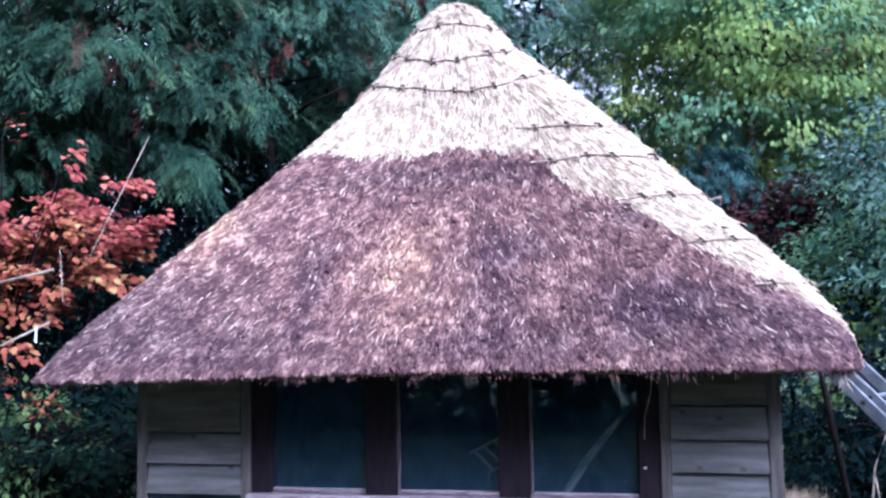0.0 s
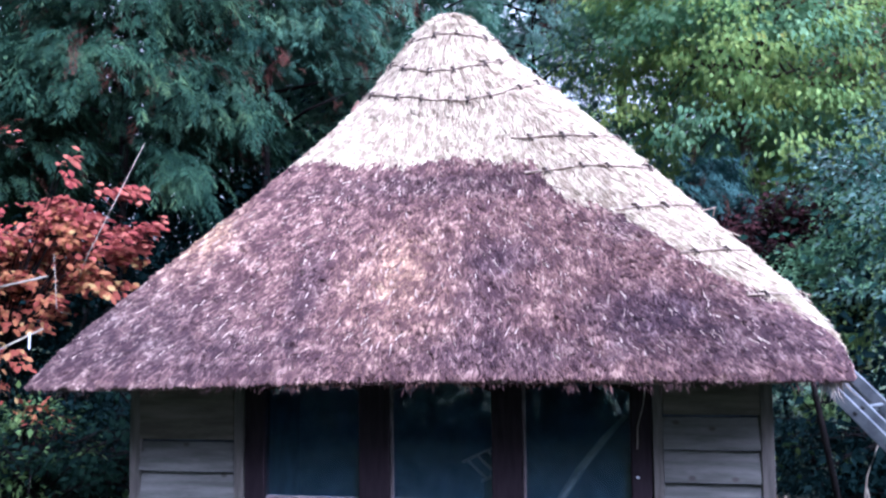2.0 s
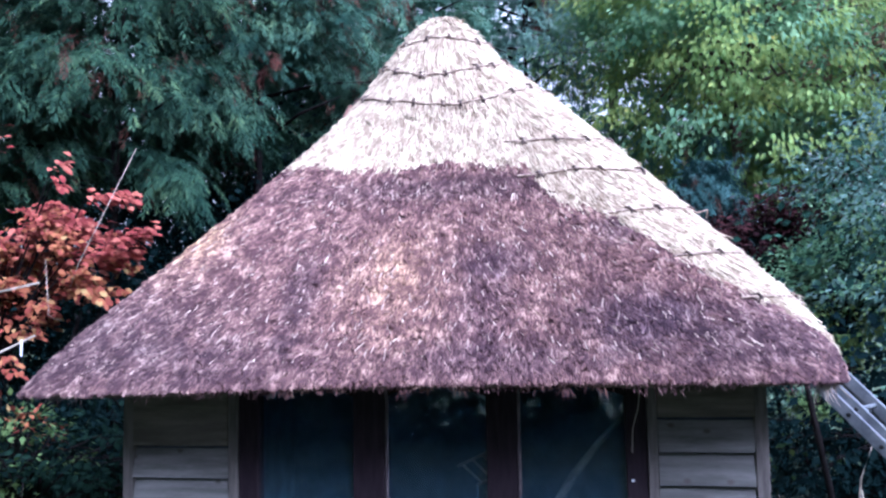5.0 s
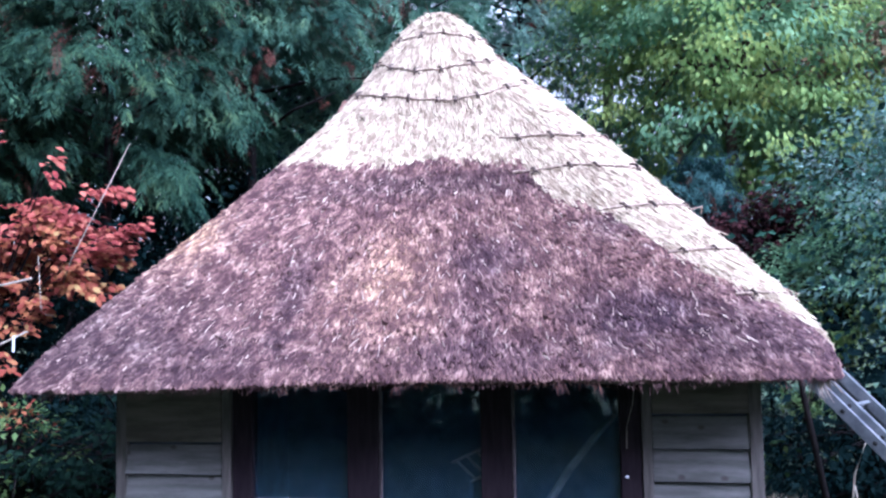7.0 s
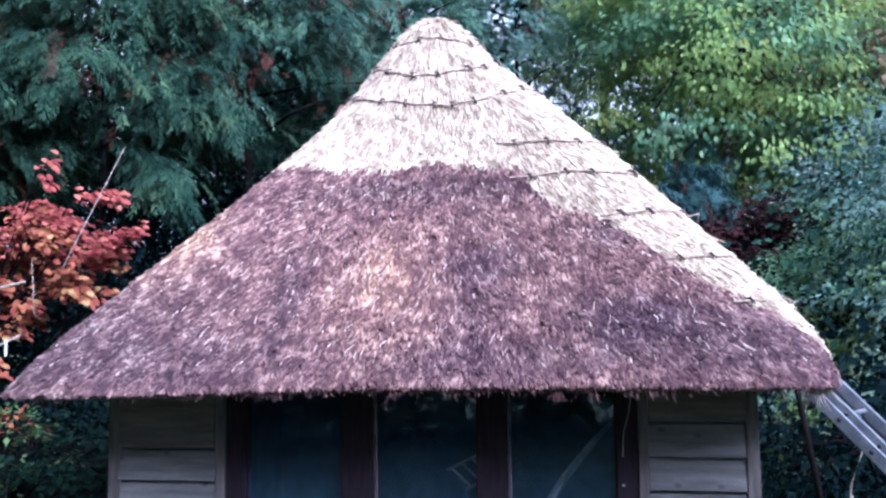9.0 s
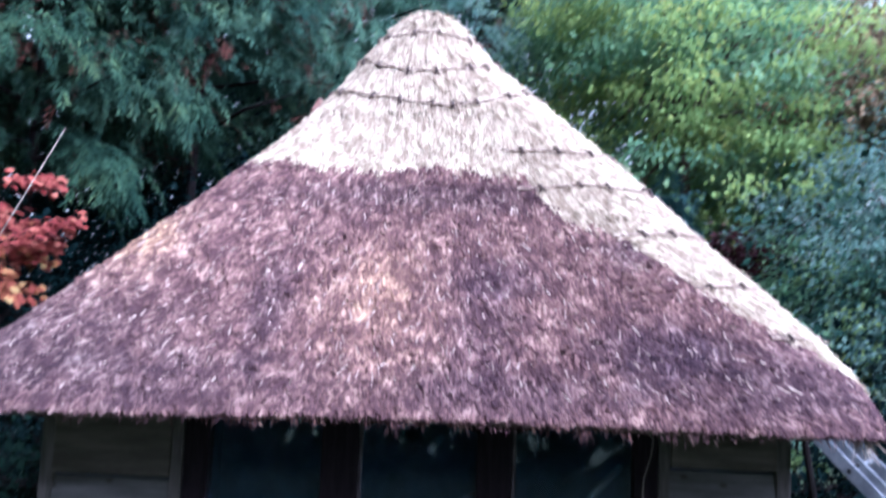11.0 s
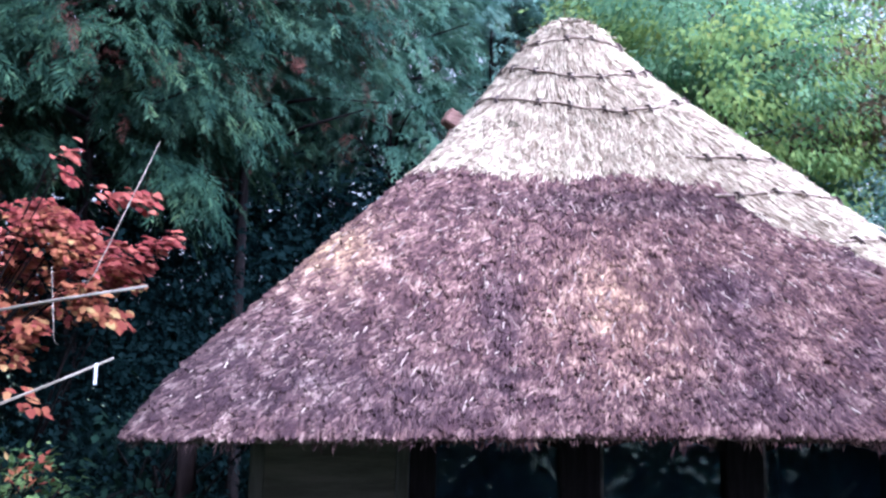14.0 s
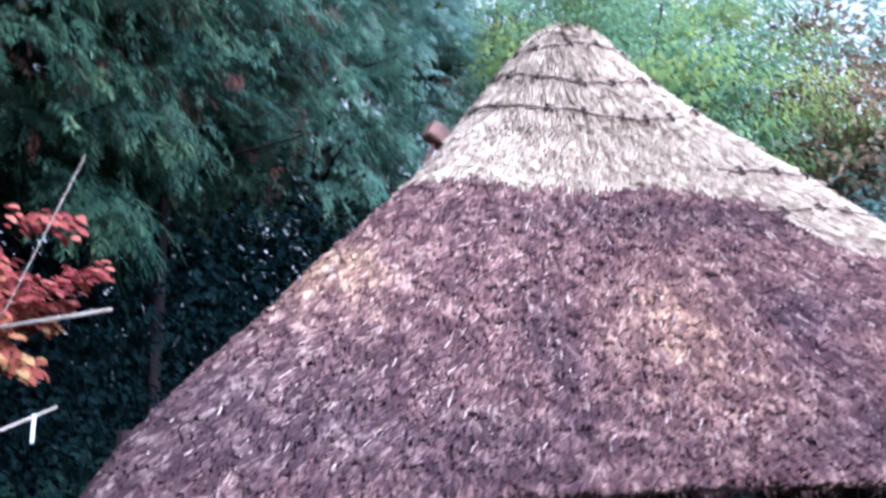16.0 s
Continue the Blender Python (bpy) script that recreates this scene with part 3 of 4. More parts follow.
def rods(roof):
    """Split hazel rods pinned along the fresh straw, with dark twisted spars tied over them."""
    # (first angle, last angle, height in the middle, rise round the sides, angles of the spars)
    round_ties = list(range(50, 180, 18))
    runs = [(-180, 180, 4.0, 0.0, [-158, -135, -103, -76, -40, -10, 20] + round_ties),
            (-180, 180, 3.70, 0.25, [-166, -149, -129, -105, -85, -59, -45, -22, 5, 30] + round_ties),
            (-180, 180, 3.455, 0.30, [-164, -146, -124, -109, -91, -79, -66, -48, -30, -10, 12, 32] + round_ties),
            (-62.5, 40, 3.165, 0.0, [-56, -46, -37, -22, 0, 20]), (-61.8, 40, 2.895, 0.05, [-56, -47, -40, -30, -14, 4, 22]),
            (-48.6, 40, 2.62, 0.06, [-43, -37.5, -25, -8, 12]), (-44.7, 40, 2.365, 0.03, [-42.8, -36.5, -26, -8, 12]), (-42, 40, 2.145, 0.0, [-39.5, -33, -20, 0, 20])]
    for a0, a1, z0, rise, ties in runs:
        steps = 120 if a1 - a0 > 200 else 40

        def height(a):
            """Rods climb a little round the sides and waver."""
            lift = min(rise * (1 + math.sin(a)), 0.16) if a0 == -180 else rise * min(1.0, (a - radians(a0)) / 0.3)
            return z0 + lift + 0.010 * math.sin(a * 5 + z0 * 7) + 0.005 * math.sin(a * 17 + z0 * 3)

        pts = [Vector(roof_point(a, height(a), 0.028)) for a in (radians(a0 + (a1 - a0) * i / steps) for i in range(steps + 1))]
        tube("hazel_rod", pts, [0.0075 * random.uniform(0.8, 1.25) for _ in pts], HAZEL, roof, 5)
        for deg in ties:
            a = radians(deg + random.uniform(-1, 1))
            c, d, nn = (Vector(q[0]) for q in roof_frame(np.array([a]), np.array([height(a)])))
            c, e = Vector(roof_point(a, height(a), 0.028)), d.cross(nn)
            big = random.uniform(0.5, 1.05)
            # a doubled spar: a strap over the rod with two splayed legs
            verts, faces = [], []
            for k, splay in ((-1, random.uniform(0.2, 0.7)), (1, random.uniform(0.2, 0.7))):
                run = [c - d * 0.036 * big + e * k * splay * 0.035 - nn * 0.004, c - d * 0.011 + nn * 0.012, c + d * 0.012 + nn * 0.012, c + d * 0.038 * big + e * k * splay * 0.035 - nn * 0.004]
                v, f = tube_arrays(run, [0.004, 0.0095 * big ** 0.5, 0.0085 * big ** 0.5, 0.004], 5, 0.2)
                faces += [tuple(i + len(verts) for i in q) for q in f]
                verts += v
            link("spar", verts, faces, TIE, roof)


def bent_twig(roof):
    """A hazel end that springs out of the sewn straw on the east slope."""
    tube("twig", [(1.50, 0.02, 2.66), (1.66, 0.16, 2.745), (1.80, 0.30, 2.79), (1.79, 0.31, 2.73)], [0.006, 0.0055, 0.005, 0.004], HAZEL, roof, 5, 0.1, "bent hazel end springing out of the straw")


roof = build_roof()
bent_twig(roof)
thatch(roof)
rods(roof)

FRONT, BACK, WEST, EAST, TOP = -1.39, 1.45, -1.69, 1.82, 1.92
WIN_L, WIN_R, WIN_SILL = -1.0, 1.22, 1.04


def boards(wall, x0, x1, z0, z1, place, first):
    """Overlapping horizontal boards; place turns (along, out, up) into the wall's own axes."""
    z, row = z0, 0
    while z < z1 - 0.02:
        h = min(first, z1 - z)
        lean = 0.012
        bm = bmesh.new()
        sect = ((0.0, z), (-0.030 - lean, z), (-0.012, z + h - 0.009), (0.0, z + h - 0.009))
        vs = [[bm.verts.new(place(x, o + random.uniform(-0.001, 0.001), q + random.uniform(-0.0015, 0.0015))) for o, q in sect] for x in (x0, x1)]
        for i in range(4):
            bm.faces.new((vs[0][i], vs[0][(i + 1) % 4], vs[1][(i + 1) % 4], vs[1][i]))
        bm.faces.new(vs[0][::-1])
        bm.faces.new(vs[1])
        bmesh.ops.recalc_face_normals(bm, faces=bm.faces)
        part("board", bm, BOARD, wall)
        z += h
        row += 1


def build_walls():
    def front(x, o, z):
        return (x, FRONT + 0.03 + o, z)

    w = part("wall", box(WEST + 0.06, EAST - 0.06, FRONT + 0.03, FRONT + 0.06, 0.1, WIN_SILL - 0.06, 0), INSIDE, hut, "grey weathered boarded wall under the windows")
    boards(w, WEST + 0.06, EAST - 0.06, 0.05, WIN_SILL - 0.12, front, 0.166)
    for x0, x1 in ((WEST + 0.062, WIN_L - 0.06), (WIN_R + 0.055, EAST - 0.068)):
        w = part("wall", box(x0, x1, FRONT + 0.03, FRONT + 0.06, WIN_SILL - 0.06, TOP, 0), INSIDE, hut, "panel of grey weathered overlapping boards beside the windows")
        boards(w, x0, x1, WIN_SILL - 0.012 if x0 < 0 else 1.019, 1.372 if x0 < 0 else 1.53, front, 0.168)
    for x in (WEST, EAST):
        sx = 1 if x < 0 else -1

        def side(a, o, z, x=x, sx=sx):
            return (x + sx * 0.03 + sx * o, a, z)

        w = part("wall", box(min(x + sx * 0.03, x + sx * 0.06), max(x + sx * 0.03, x + sx * 0.06), FRONT + 0.07, BACK, 0.1, TOP, 0), INSIDE, hut, "grey boarded side wall")
        boards(w, FRONT + 0.07, BACK - 0.06, 0.05, 1.80, side, 0.166)
    w = part("wall", box(WEST + 0.06, EAST - 0.06, BACK - 0.06, BACK - 0.03, 0.1, TOP, 0), INSIDE, hut, "grey boarded back wall")
    boards(w, WEST + 0.06, EAST - 0.06, 0.05, 1.80, lambda x, o, z: (x, BACK - 0.03 - o, z), 0.166)
    part("floor", box(WEST + 0.06, EAST - 0.06, FRONT + 0.06, BACK - 0.06, 0.06, 0.12, 0), INSIDE, hut, "dark board floor")
    for x in (WEST, EAST - 0.065):
        for y in (FRONT - 0.005, BACK - 0.06):
            part("corner_post", box(x, x + 0.065, y, y + 0.07, 0.0, TOP), POST, hut)
    for x0, x1 in ((WIN_L - 0.058, WIN_L - 0.004), (WIN_R + 0.002, WIN_R + 0.053)):
        part("trim", box(x0, x1, FRONT - 0.012, FRONT + 0.03, WIN_SILL - 0.1, TOP, 0.003), POST, hut, "upright board trim beside the window")
    for x0, x1 in ((WEST + 0.066, WIN_L - 0.06), (WIN_R + 0.055, EAST - 0.066)):
        part("wall_plate", box(x0, x1, FRONT - 0.02, FRONT + 0.03, 1.532 if x0 > 0 else 1.374, TOP, 0.004), PLANK, hut, "brown weathered plank under the eave")


def build_window():
    win = tagged(new("window"), "three-light window in a dark stained timber frame")
    win.parent = hut
    part("head", box(WIN_L, WIN_R, FRONT + 0.004, FRONT + 0.085, 1.72, TOP), FRAME, win)
    part("frame", box(WIN_L, WIN_L + 0.115, FRONT, FRONT + 0.09, WIN_SILL, 1.72), FRAME, win)
    part("frame", box(WIN_R - 0.11, WIN_R, FRONT, FRONT + 0.09, WIN_SILL, 1.72), FRAME, win)
    part("catch", box(1.134, 1.150, FRONT - 0.010, FRONT + 0.002, 1.202, 1.212, 0.002), WHITE, win, "small white window catch")
    lights = ((WIN_L + 0.115, -0.345), (-0.17, 0.385), (0.55, WIN_R - 0.11))
    for x0, x1 in ((-0.345, -0.17), (0.385, 0.55)):
        mull = part("mullion", box(x0, x1, FRONT - 0.004, FRONT + 0.09, WIN_SILL, 1.72), FRAME, win)
        part("bead", box(x1 + 0.001, x1 + 0.016, FRONT + 0.012, FRONT + 0.03, WIN_SILL + 0.02, 1.70, 0.002), BEAD, mull, "worn glazing bead")
    part("sill", box(WIN_L - 0.02, WIN_R + 0.0, FRONT - 0.05, FRONT + 0.09, WIN_SILL - 0.055, WIN_SILL, 0.008), SILL, win, "worn pale wooden sill")
    for x0, x1 in lights:
        part("bottom_rail", box(x0, x1, FRONT + 0.02, FRONT + 0.07, WIN_SILL + 0.002, WIN_SILL + 0.022), SILL, win, "worn pale bottom rail")
        # shallow arched head piece
        bm = bmesh.new()
        n = 14
        rows = []
        for i in range(n + 1):
            u = i / n
            x = x0 + (x1 - x0) * u
            z = 1.64 + 0.05 * (1 - (2 * u - 1) ** 2)
            rows.append([bm.verts.new((x, y, zz_)) for y, zz_ in ((FRONT + 0.014, z), (FRONT + 0.014, 1.722), (FRONT + 0.07, 1.722), (FRONT + 0.07, z))])
        for a, b in zip(rows, rows[1:]):
            for k in range(4):
                bm.faces.new((a[k], b[k], b[(k + 1) % 4], a[(k + 1) % 4]))
        bmesh.ops.recalc_face_normals(bm, faces=bm.faces)
        part("arched_head", bm, FRAME, win)
        pane = part("pane", box(x0 + 0.002, x1 - 0.002, FRONT + 0.042, FRONT + 0.047, WIN_SILL + 0.024, 1.70, 0), GLASS, win, "clear glass pane tinted for the garden's reflection")
        pane.visible_shadow = False


build_walls()
build_window()


# ---- trees and shrubs ----
def conifer(name, x, y, height, low, reach, sprays, seed, label, material=CYPRESS, spray=0.42, group="", rise=0.0, bough=None):
    rng = np.random.default_rng(seed)
    random.seed(seed)
    t = tagged(new(name), label, "tree", group)
    t.location = (x, y, 0)
    tube("trunk", [(random.uniform(-0.04, 0.04), random.uniform(-0.04, 0.04), height * i / 8 - 0.1) for i in range(9)], [0.075 * (1 - i / 8.6) for i in range(9)], DARKBARK, t, 9, 0.1)
    runs = []
    for i in range(46):
        z = low + (height - low) * (i + random.random()) / 46
        a = i * 2.4 + random.uniform(-0.3, 0.3)
        r = reach * (1 - (z - low) / (height - low)) ** 0.6 * 0.85
        if z < low + 0.6 * rise:
            continue
        c = Vector((math.cos(a), math.sin(a), 0))
        runs.append(([Vector((0, 0, z - 0.2)), c * r * 0.5 + Vector((0, 0, z)), c * r + Vector((0, 0, z + 0.05))], [0.03, 0.018, 0.006]))
    tagged(tubes("branchwork", runs, DARKBARK, t), kind="stuff")
    # boughs first, then a fan of sprays round each bough's end
    boughs = sprays // 15
    of = rng.integers(0, boughs, sprays)
    u = rng.random(boughs) ** 1.5
    z = low + (height - low) * u
    a = rng.uniform(0, 2 * math.pi, boughs)
    lump = np.array([noise.noise((math.cos(p) * 1.6 + seed, math.sin(p) * 1.6, q * 0.9)) for p, q in zip(a, z)])
    hole = np.array([noise.noise((math.cos(p) * 4.5 + seed, math.sin(p) * 4.5, q * 2.4)) for p, q in zip(a, z)])
    r = reach * (1 - u) ** 0.6 * np.where(hole < -0.08, 0.76, 1.0) * (0.5 + 0.5 * rng.random(boughs) ** 0.5) * (1 + 0.3 * lump)
    pos = np.stack([r * np.cos(a), r * np.sin(a), z + 0.35 * lump], -1)
    out = np.stack([np.cos(a), np.sin(a), np.full(boughs, -0.25)], -1) + rng.normal(0, 0.25, (boughs, 3))
    back = rng.random(sprays)[:, None]
    pos = pos[of] - unit(out)[of] * back * 0.5 + rng.normal(0, 1, (sprays, 3)) * np.array([0.13, 0.13, 0.06])
    out = out[of] + rng.normal(0, 0.36, (sprays, 3))
    # the hem of the crown climbs towards the east
    hem = 3.25 + rise * (0.78 + 0.6 * np.clip((pos[:, 0] + x + 2.8) / 1.3, 0, 1)) + 0.3 * lump[of]
    keep = pos[:, 2] > (hem if rise else low - 0.3)
    pos, out, of, sprays = pos[keep], out[keep], of[keep], int(keep.sum())
    withered = rng.random(boughs)[of] < 0.10
    if bough:
        # one long low bough that hangs out over the garden
        root, tip = (np.array(q) - np.array([x, y, 0]) for q in bough)
        u = rng.random(150)[:, None]
        limb = root + (tip - root) * u - np.array([0, 0, 0.10]) * u ** 2
        pos = np.concatenate([pos, limb + rng.normal(0, 1, (150, 3)) * np.array([0.09, 0.09, 0.06])])
        out = np.concatenate([out, np.tile(tip - root, (150, 1)) + [0, 0, -0.25] + rng.normal(0, 0.4, (150, 3))])
        sprays += 150
        withered = np.concatenate([withered, np.zeros(150, bool)])
    ln = rng.uniform(0.6, 1.25, sprays) * spray
    dry = (withered & (rng.random(sprays) < 0.6)) | (rng.random(sprays) < 0.03)
    v, f = spray_arrays(rng, pos[~dry], out[~dry], ln[~dry])
    bulk("crown", v, f, material, t)
    v, f = spray_arrays(rng, pos[dry], out[dry] + [0, 0, -0.4], ln[dry] * 0.7)
    bulk("dry_foliage", v, f, DEAD, t, "dry brown sprays")
    return t


def broadleaf(name, x, y, height, centre_z, rx, rz, clumps, per, leaf, seed, material, label, second=None, share=0.0, droop=0.5, slim=0.62, group="", fill=0.45, spread=0.32):
    rng = np.random.default_rng(seed)
    random.seed(seed)
    t = tagged(new(name), label, "tree", group)
    t.location = (x, y, 0)
    fork = max(centre_z - rz * 0.75, 0.25)
    tube("trunk", [(0.05 * math.sin(i * 1.7 + seed), 0.05 * math.cos(i * 1.3), (centre_z + rz * 0.4) * i / 7 - 0.08) for i in range(8)], [(0.04 + 0.011 * height * (1 - i / 7.5)) if height > 4 else 0.026 - 0.002 * i for i in range(8)], BARK if height > 4 else DARKBARK, t, 9, 0.1)
    # boughs spread over the crown, each with a flat fan of leafy twigs
    boughs = max(6, clumps // 6)
    w = unit(rng.normal(0, 1, (boughs, 3)))
    rad = fill + (1 - fill) * rng.random(boughs) ** 0.6
    lump = np.array([noise.noise((p[0] * 1.8 + seed, p[1] * 1.8, p[2] * 1.8)) for p in w])
    c = w * (rad * (1 + 0.45 * lump))[:, None] * np.array([rx, rx, rz]) + np.array([0, 0, centre_z])
    of = np.arange(clumps) % boughs
    w, step = w[of], rng.normal(0, 1, (clumps, 3)) * np.array([1.5, 1.5, 0.5]) * spread
    c = c[of] + step - np.array([0, 0, 0.35]) * (np.linalg.norm(step, axis=1) ** 2)[:, None]
    c[:, 2] = np.maximum(c[:, 2], 0.15)
    runs = []
    for k in range(0, clumps, max(1, clumps // 70)):
        e = Vector(c[k])
        s = Vector((0, 0, fork + random.random() * (centre_z - fork)))
        m = s.lerp(e, 0.5) + Vector((random.uniform(-0.15, 0.15), random.uniform(-0.15, 0.15), 0.12))
        runs.append(([s, m, e], [0.010 + 0.0025 * height, 0.006 + 0.001 * height, 0.003]))
    tagged(tubes("branchwork", runs, BARK if height > 4 else DARKBARK, t), kind="stuff")
    n = clumps * per
    idx = np.repeat(np.arange(clumps), per)
    off = rng.normal(0, 1, (n, 3)) * np.array([spread, spread, spread * 0.45]) * 0.62
    pos = c[idx] + off
    along = off + w[idx] * 0.25 + np.array([0, 0, -droop]) * spread * 1.5 + rng.normal(0, 0.15, (n, 3))
    up = w[idx] * 0.7 + np.array([0, -0.15, 0.7]) + rng.normal(0, 0.2, (n, 3))
    ln = leaf * rng.uniform(0.65, 1.25, n)
    patch = np.array([noise.noise((p[0] * 0.9 + seed, p[1] * 0.9, p[2] * 1.1)) for p in c]) + rng.normal(0, 0.08, clumps) - 0.14 * (c[:, 2] - centre_z) / rz
    tone = (patch > np.quantile(patch, 1 - share))[idx] if second else np.zeros(n, bool)
    v, f = leaf_arrays(pos[~tone], along[~tone], up[~tone], ln[~tone], ln[~tone] * slim)
    bulk("crown", v, f, material, t)
    if second:
        v, f = leaf_arrays(pos[tone], along[tone], up[tone], ln[tone], ln[tone] * slim)
        bulk("turning_foliage", v, f, second[0], t, second[1])
    return t


row = "cypress row behind the hut"
tall = "tall dark green cypress with drooping sprays and dry brown twigs"
conifer("cypress", -5.7, 2.2, 9.5, 3.4, 2.0, 5000, 11, tall, group=row, spray=0.32)
conifer("cypress", -3.95, 2.45, 10.0, 3.3, 2.0, 9000, 12, tall, group=row, spray=0.30, rise=0.85, bough=((-3.3, 1.9, 3.72), (-2.72, 1.58, 3.42)))
# the cypresses farther off take the haze-paled colours
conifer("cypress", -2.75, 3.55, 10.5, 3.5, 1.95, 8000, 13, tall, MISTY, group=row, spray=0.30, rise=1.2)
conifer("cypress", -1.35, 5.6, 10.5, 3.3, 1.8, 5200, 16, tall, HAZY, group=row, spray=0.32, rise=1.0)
conifer("cypress", 0.1, 7.8, 10.5, 2.8, 1.85, 5200, 14, "tall cypress beyond the hut's peak, coloured blue-green for haze", FARCON, group=row, spray=0.34)
conifer("juniper", 2.35, 4.7, 3.9, 0.2, 1.2, 1900, 15, "blue-green juniper bush behind the roof", JUNIPER, 0.3)
broadleaf("maple_tree", 3.1, 6.6, 8.5, 6.4, 2.1, 2.3, 560, 92, 0.094, 21, ASH, "broad green deciduous tree turning yellow in autumn", (MAPLE, "yellowing autumn leaves"), 0.46, fill=0.8, droop=0.9, slim=0.52)
broadleaf("maple_tree", 3.6, 10.0, 10.0, 7.2, 2.3, 3.1, 260, 60, 0.125, 22, ASH, "tall green deciduous tree in early autumn", (MAPLE, "yellowing autumn leaves"), 0.5)
broadleaf("ash_tree", 4.9, 8.2, 8.0, 5.2, 1.8, 2.4, 320, 90, 0.085, 30, ASH, "green ash tree behind the shrubs", (MAPLE, "yellowing autumn leaves"), 0.3, fill=0.55)
broadleaf("oak_tree", 5.8, 5.8, 7.6, 5.9, 1.25, 1.7, 200, 45, 0.12, 23, RUSSET, "russet-brown autumn tree against a white sky", fill=0.3)
broadleaf("gum_tree", 4.85, 3.4, 5.0, 3.2, 1.05, 1.8, 300, 90, 0.068, 24, GUM, "slender tree with small grey-green leaves", slim=0.5)
broadleaf("purple_shrub", 3.1, 4.6, 3.3, 2.9, 0.75, 0.55, 90, 60, 0.08, 25, PURPLE, "dark red-leaved shrub in the shade", spread=0.2)
broadleaf("hazel_shrub", 3.5, 3.4, 3.3, 2.35, 0.62, 0.85, 160, 80, 0.052, 26, ASH, "green leafy shrub under the trees", (MAPLE, "yellowing autumn leaves"), 0.2, spread=0.22)
broadleaf("fern_shrub", 2.78, 1.9, 1.5, 1.2, 0.14, 0.12, 14, 40, 0.05, 33, SHRUB, "small bright green shrub beyond the hut corner", spread=0.07)
# elder and laurels: shaded leaves near-black, lit leaves fresh green, both by colour
broadleaf("elder_shrub", 3.55, 1.5, 2.4, 1.1, 0.85, 0.8, 130, 60, 0.07, 27, SHADE_LEAF, "leafy shrub beside the ladder with shade-dark leaves", (SHRUB, "fresh green leaves, coloured as the lit ones"), 0.02)
broadleaf("laurel_shrub", -3.28, 0.1, 1.7, 0.85, 0.62, 0.72, 44, 36, 0.075, 28, LAUREL, "low shrub beside the hut in shade-dark and lit-green leaf colours", (SHRUB, "fresh green leaves, coloured as the lit ones"), 0.22, slim=0.6, spread=0.2)
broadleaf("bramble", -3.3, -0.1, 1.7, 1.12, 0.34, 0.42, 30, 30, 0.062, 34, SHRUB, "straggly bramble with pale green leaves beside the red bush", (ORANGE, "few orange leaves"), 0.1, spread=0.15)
broadleaf("laurel_shrub", -2.75, 0.9, 1.9, 1.1, 0.6, 0.8, 44, 34, 0.08, 29, LAUREL, "shrub under the eave with shade put into its dark leaves", (SHRUB, "fresh green leaves, coloured as the lit ones"), 0.05, spread=0.2)


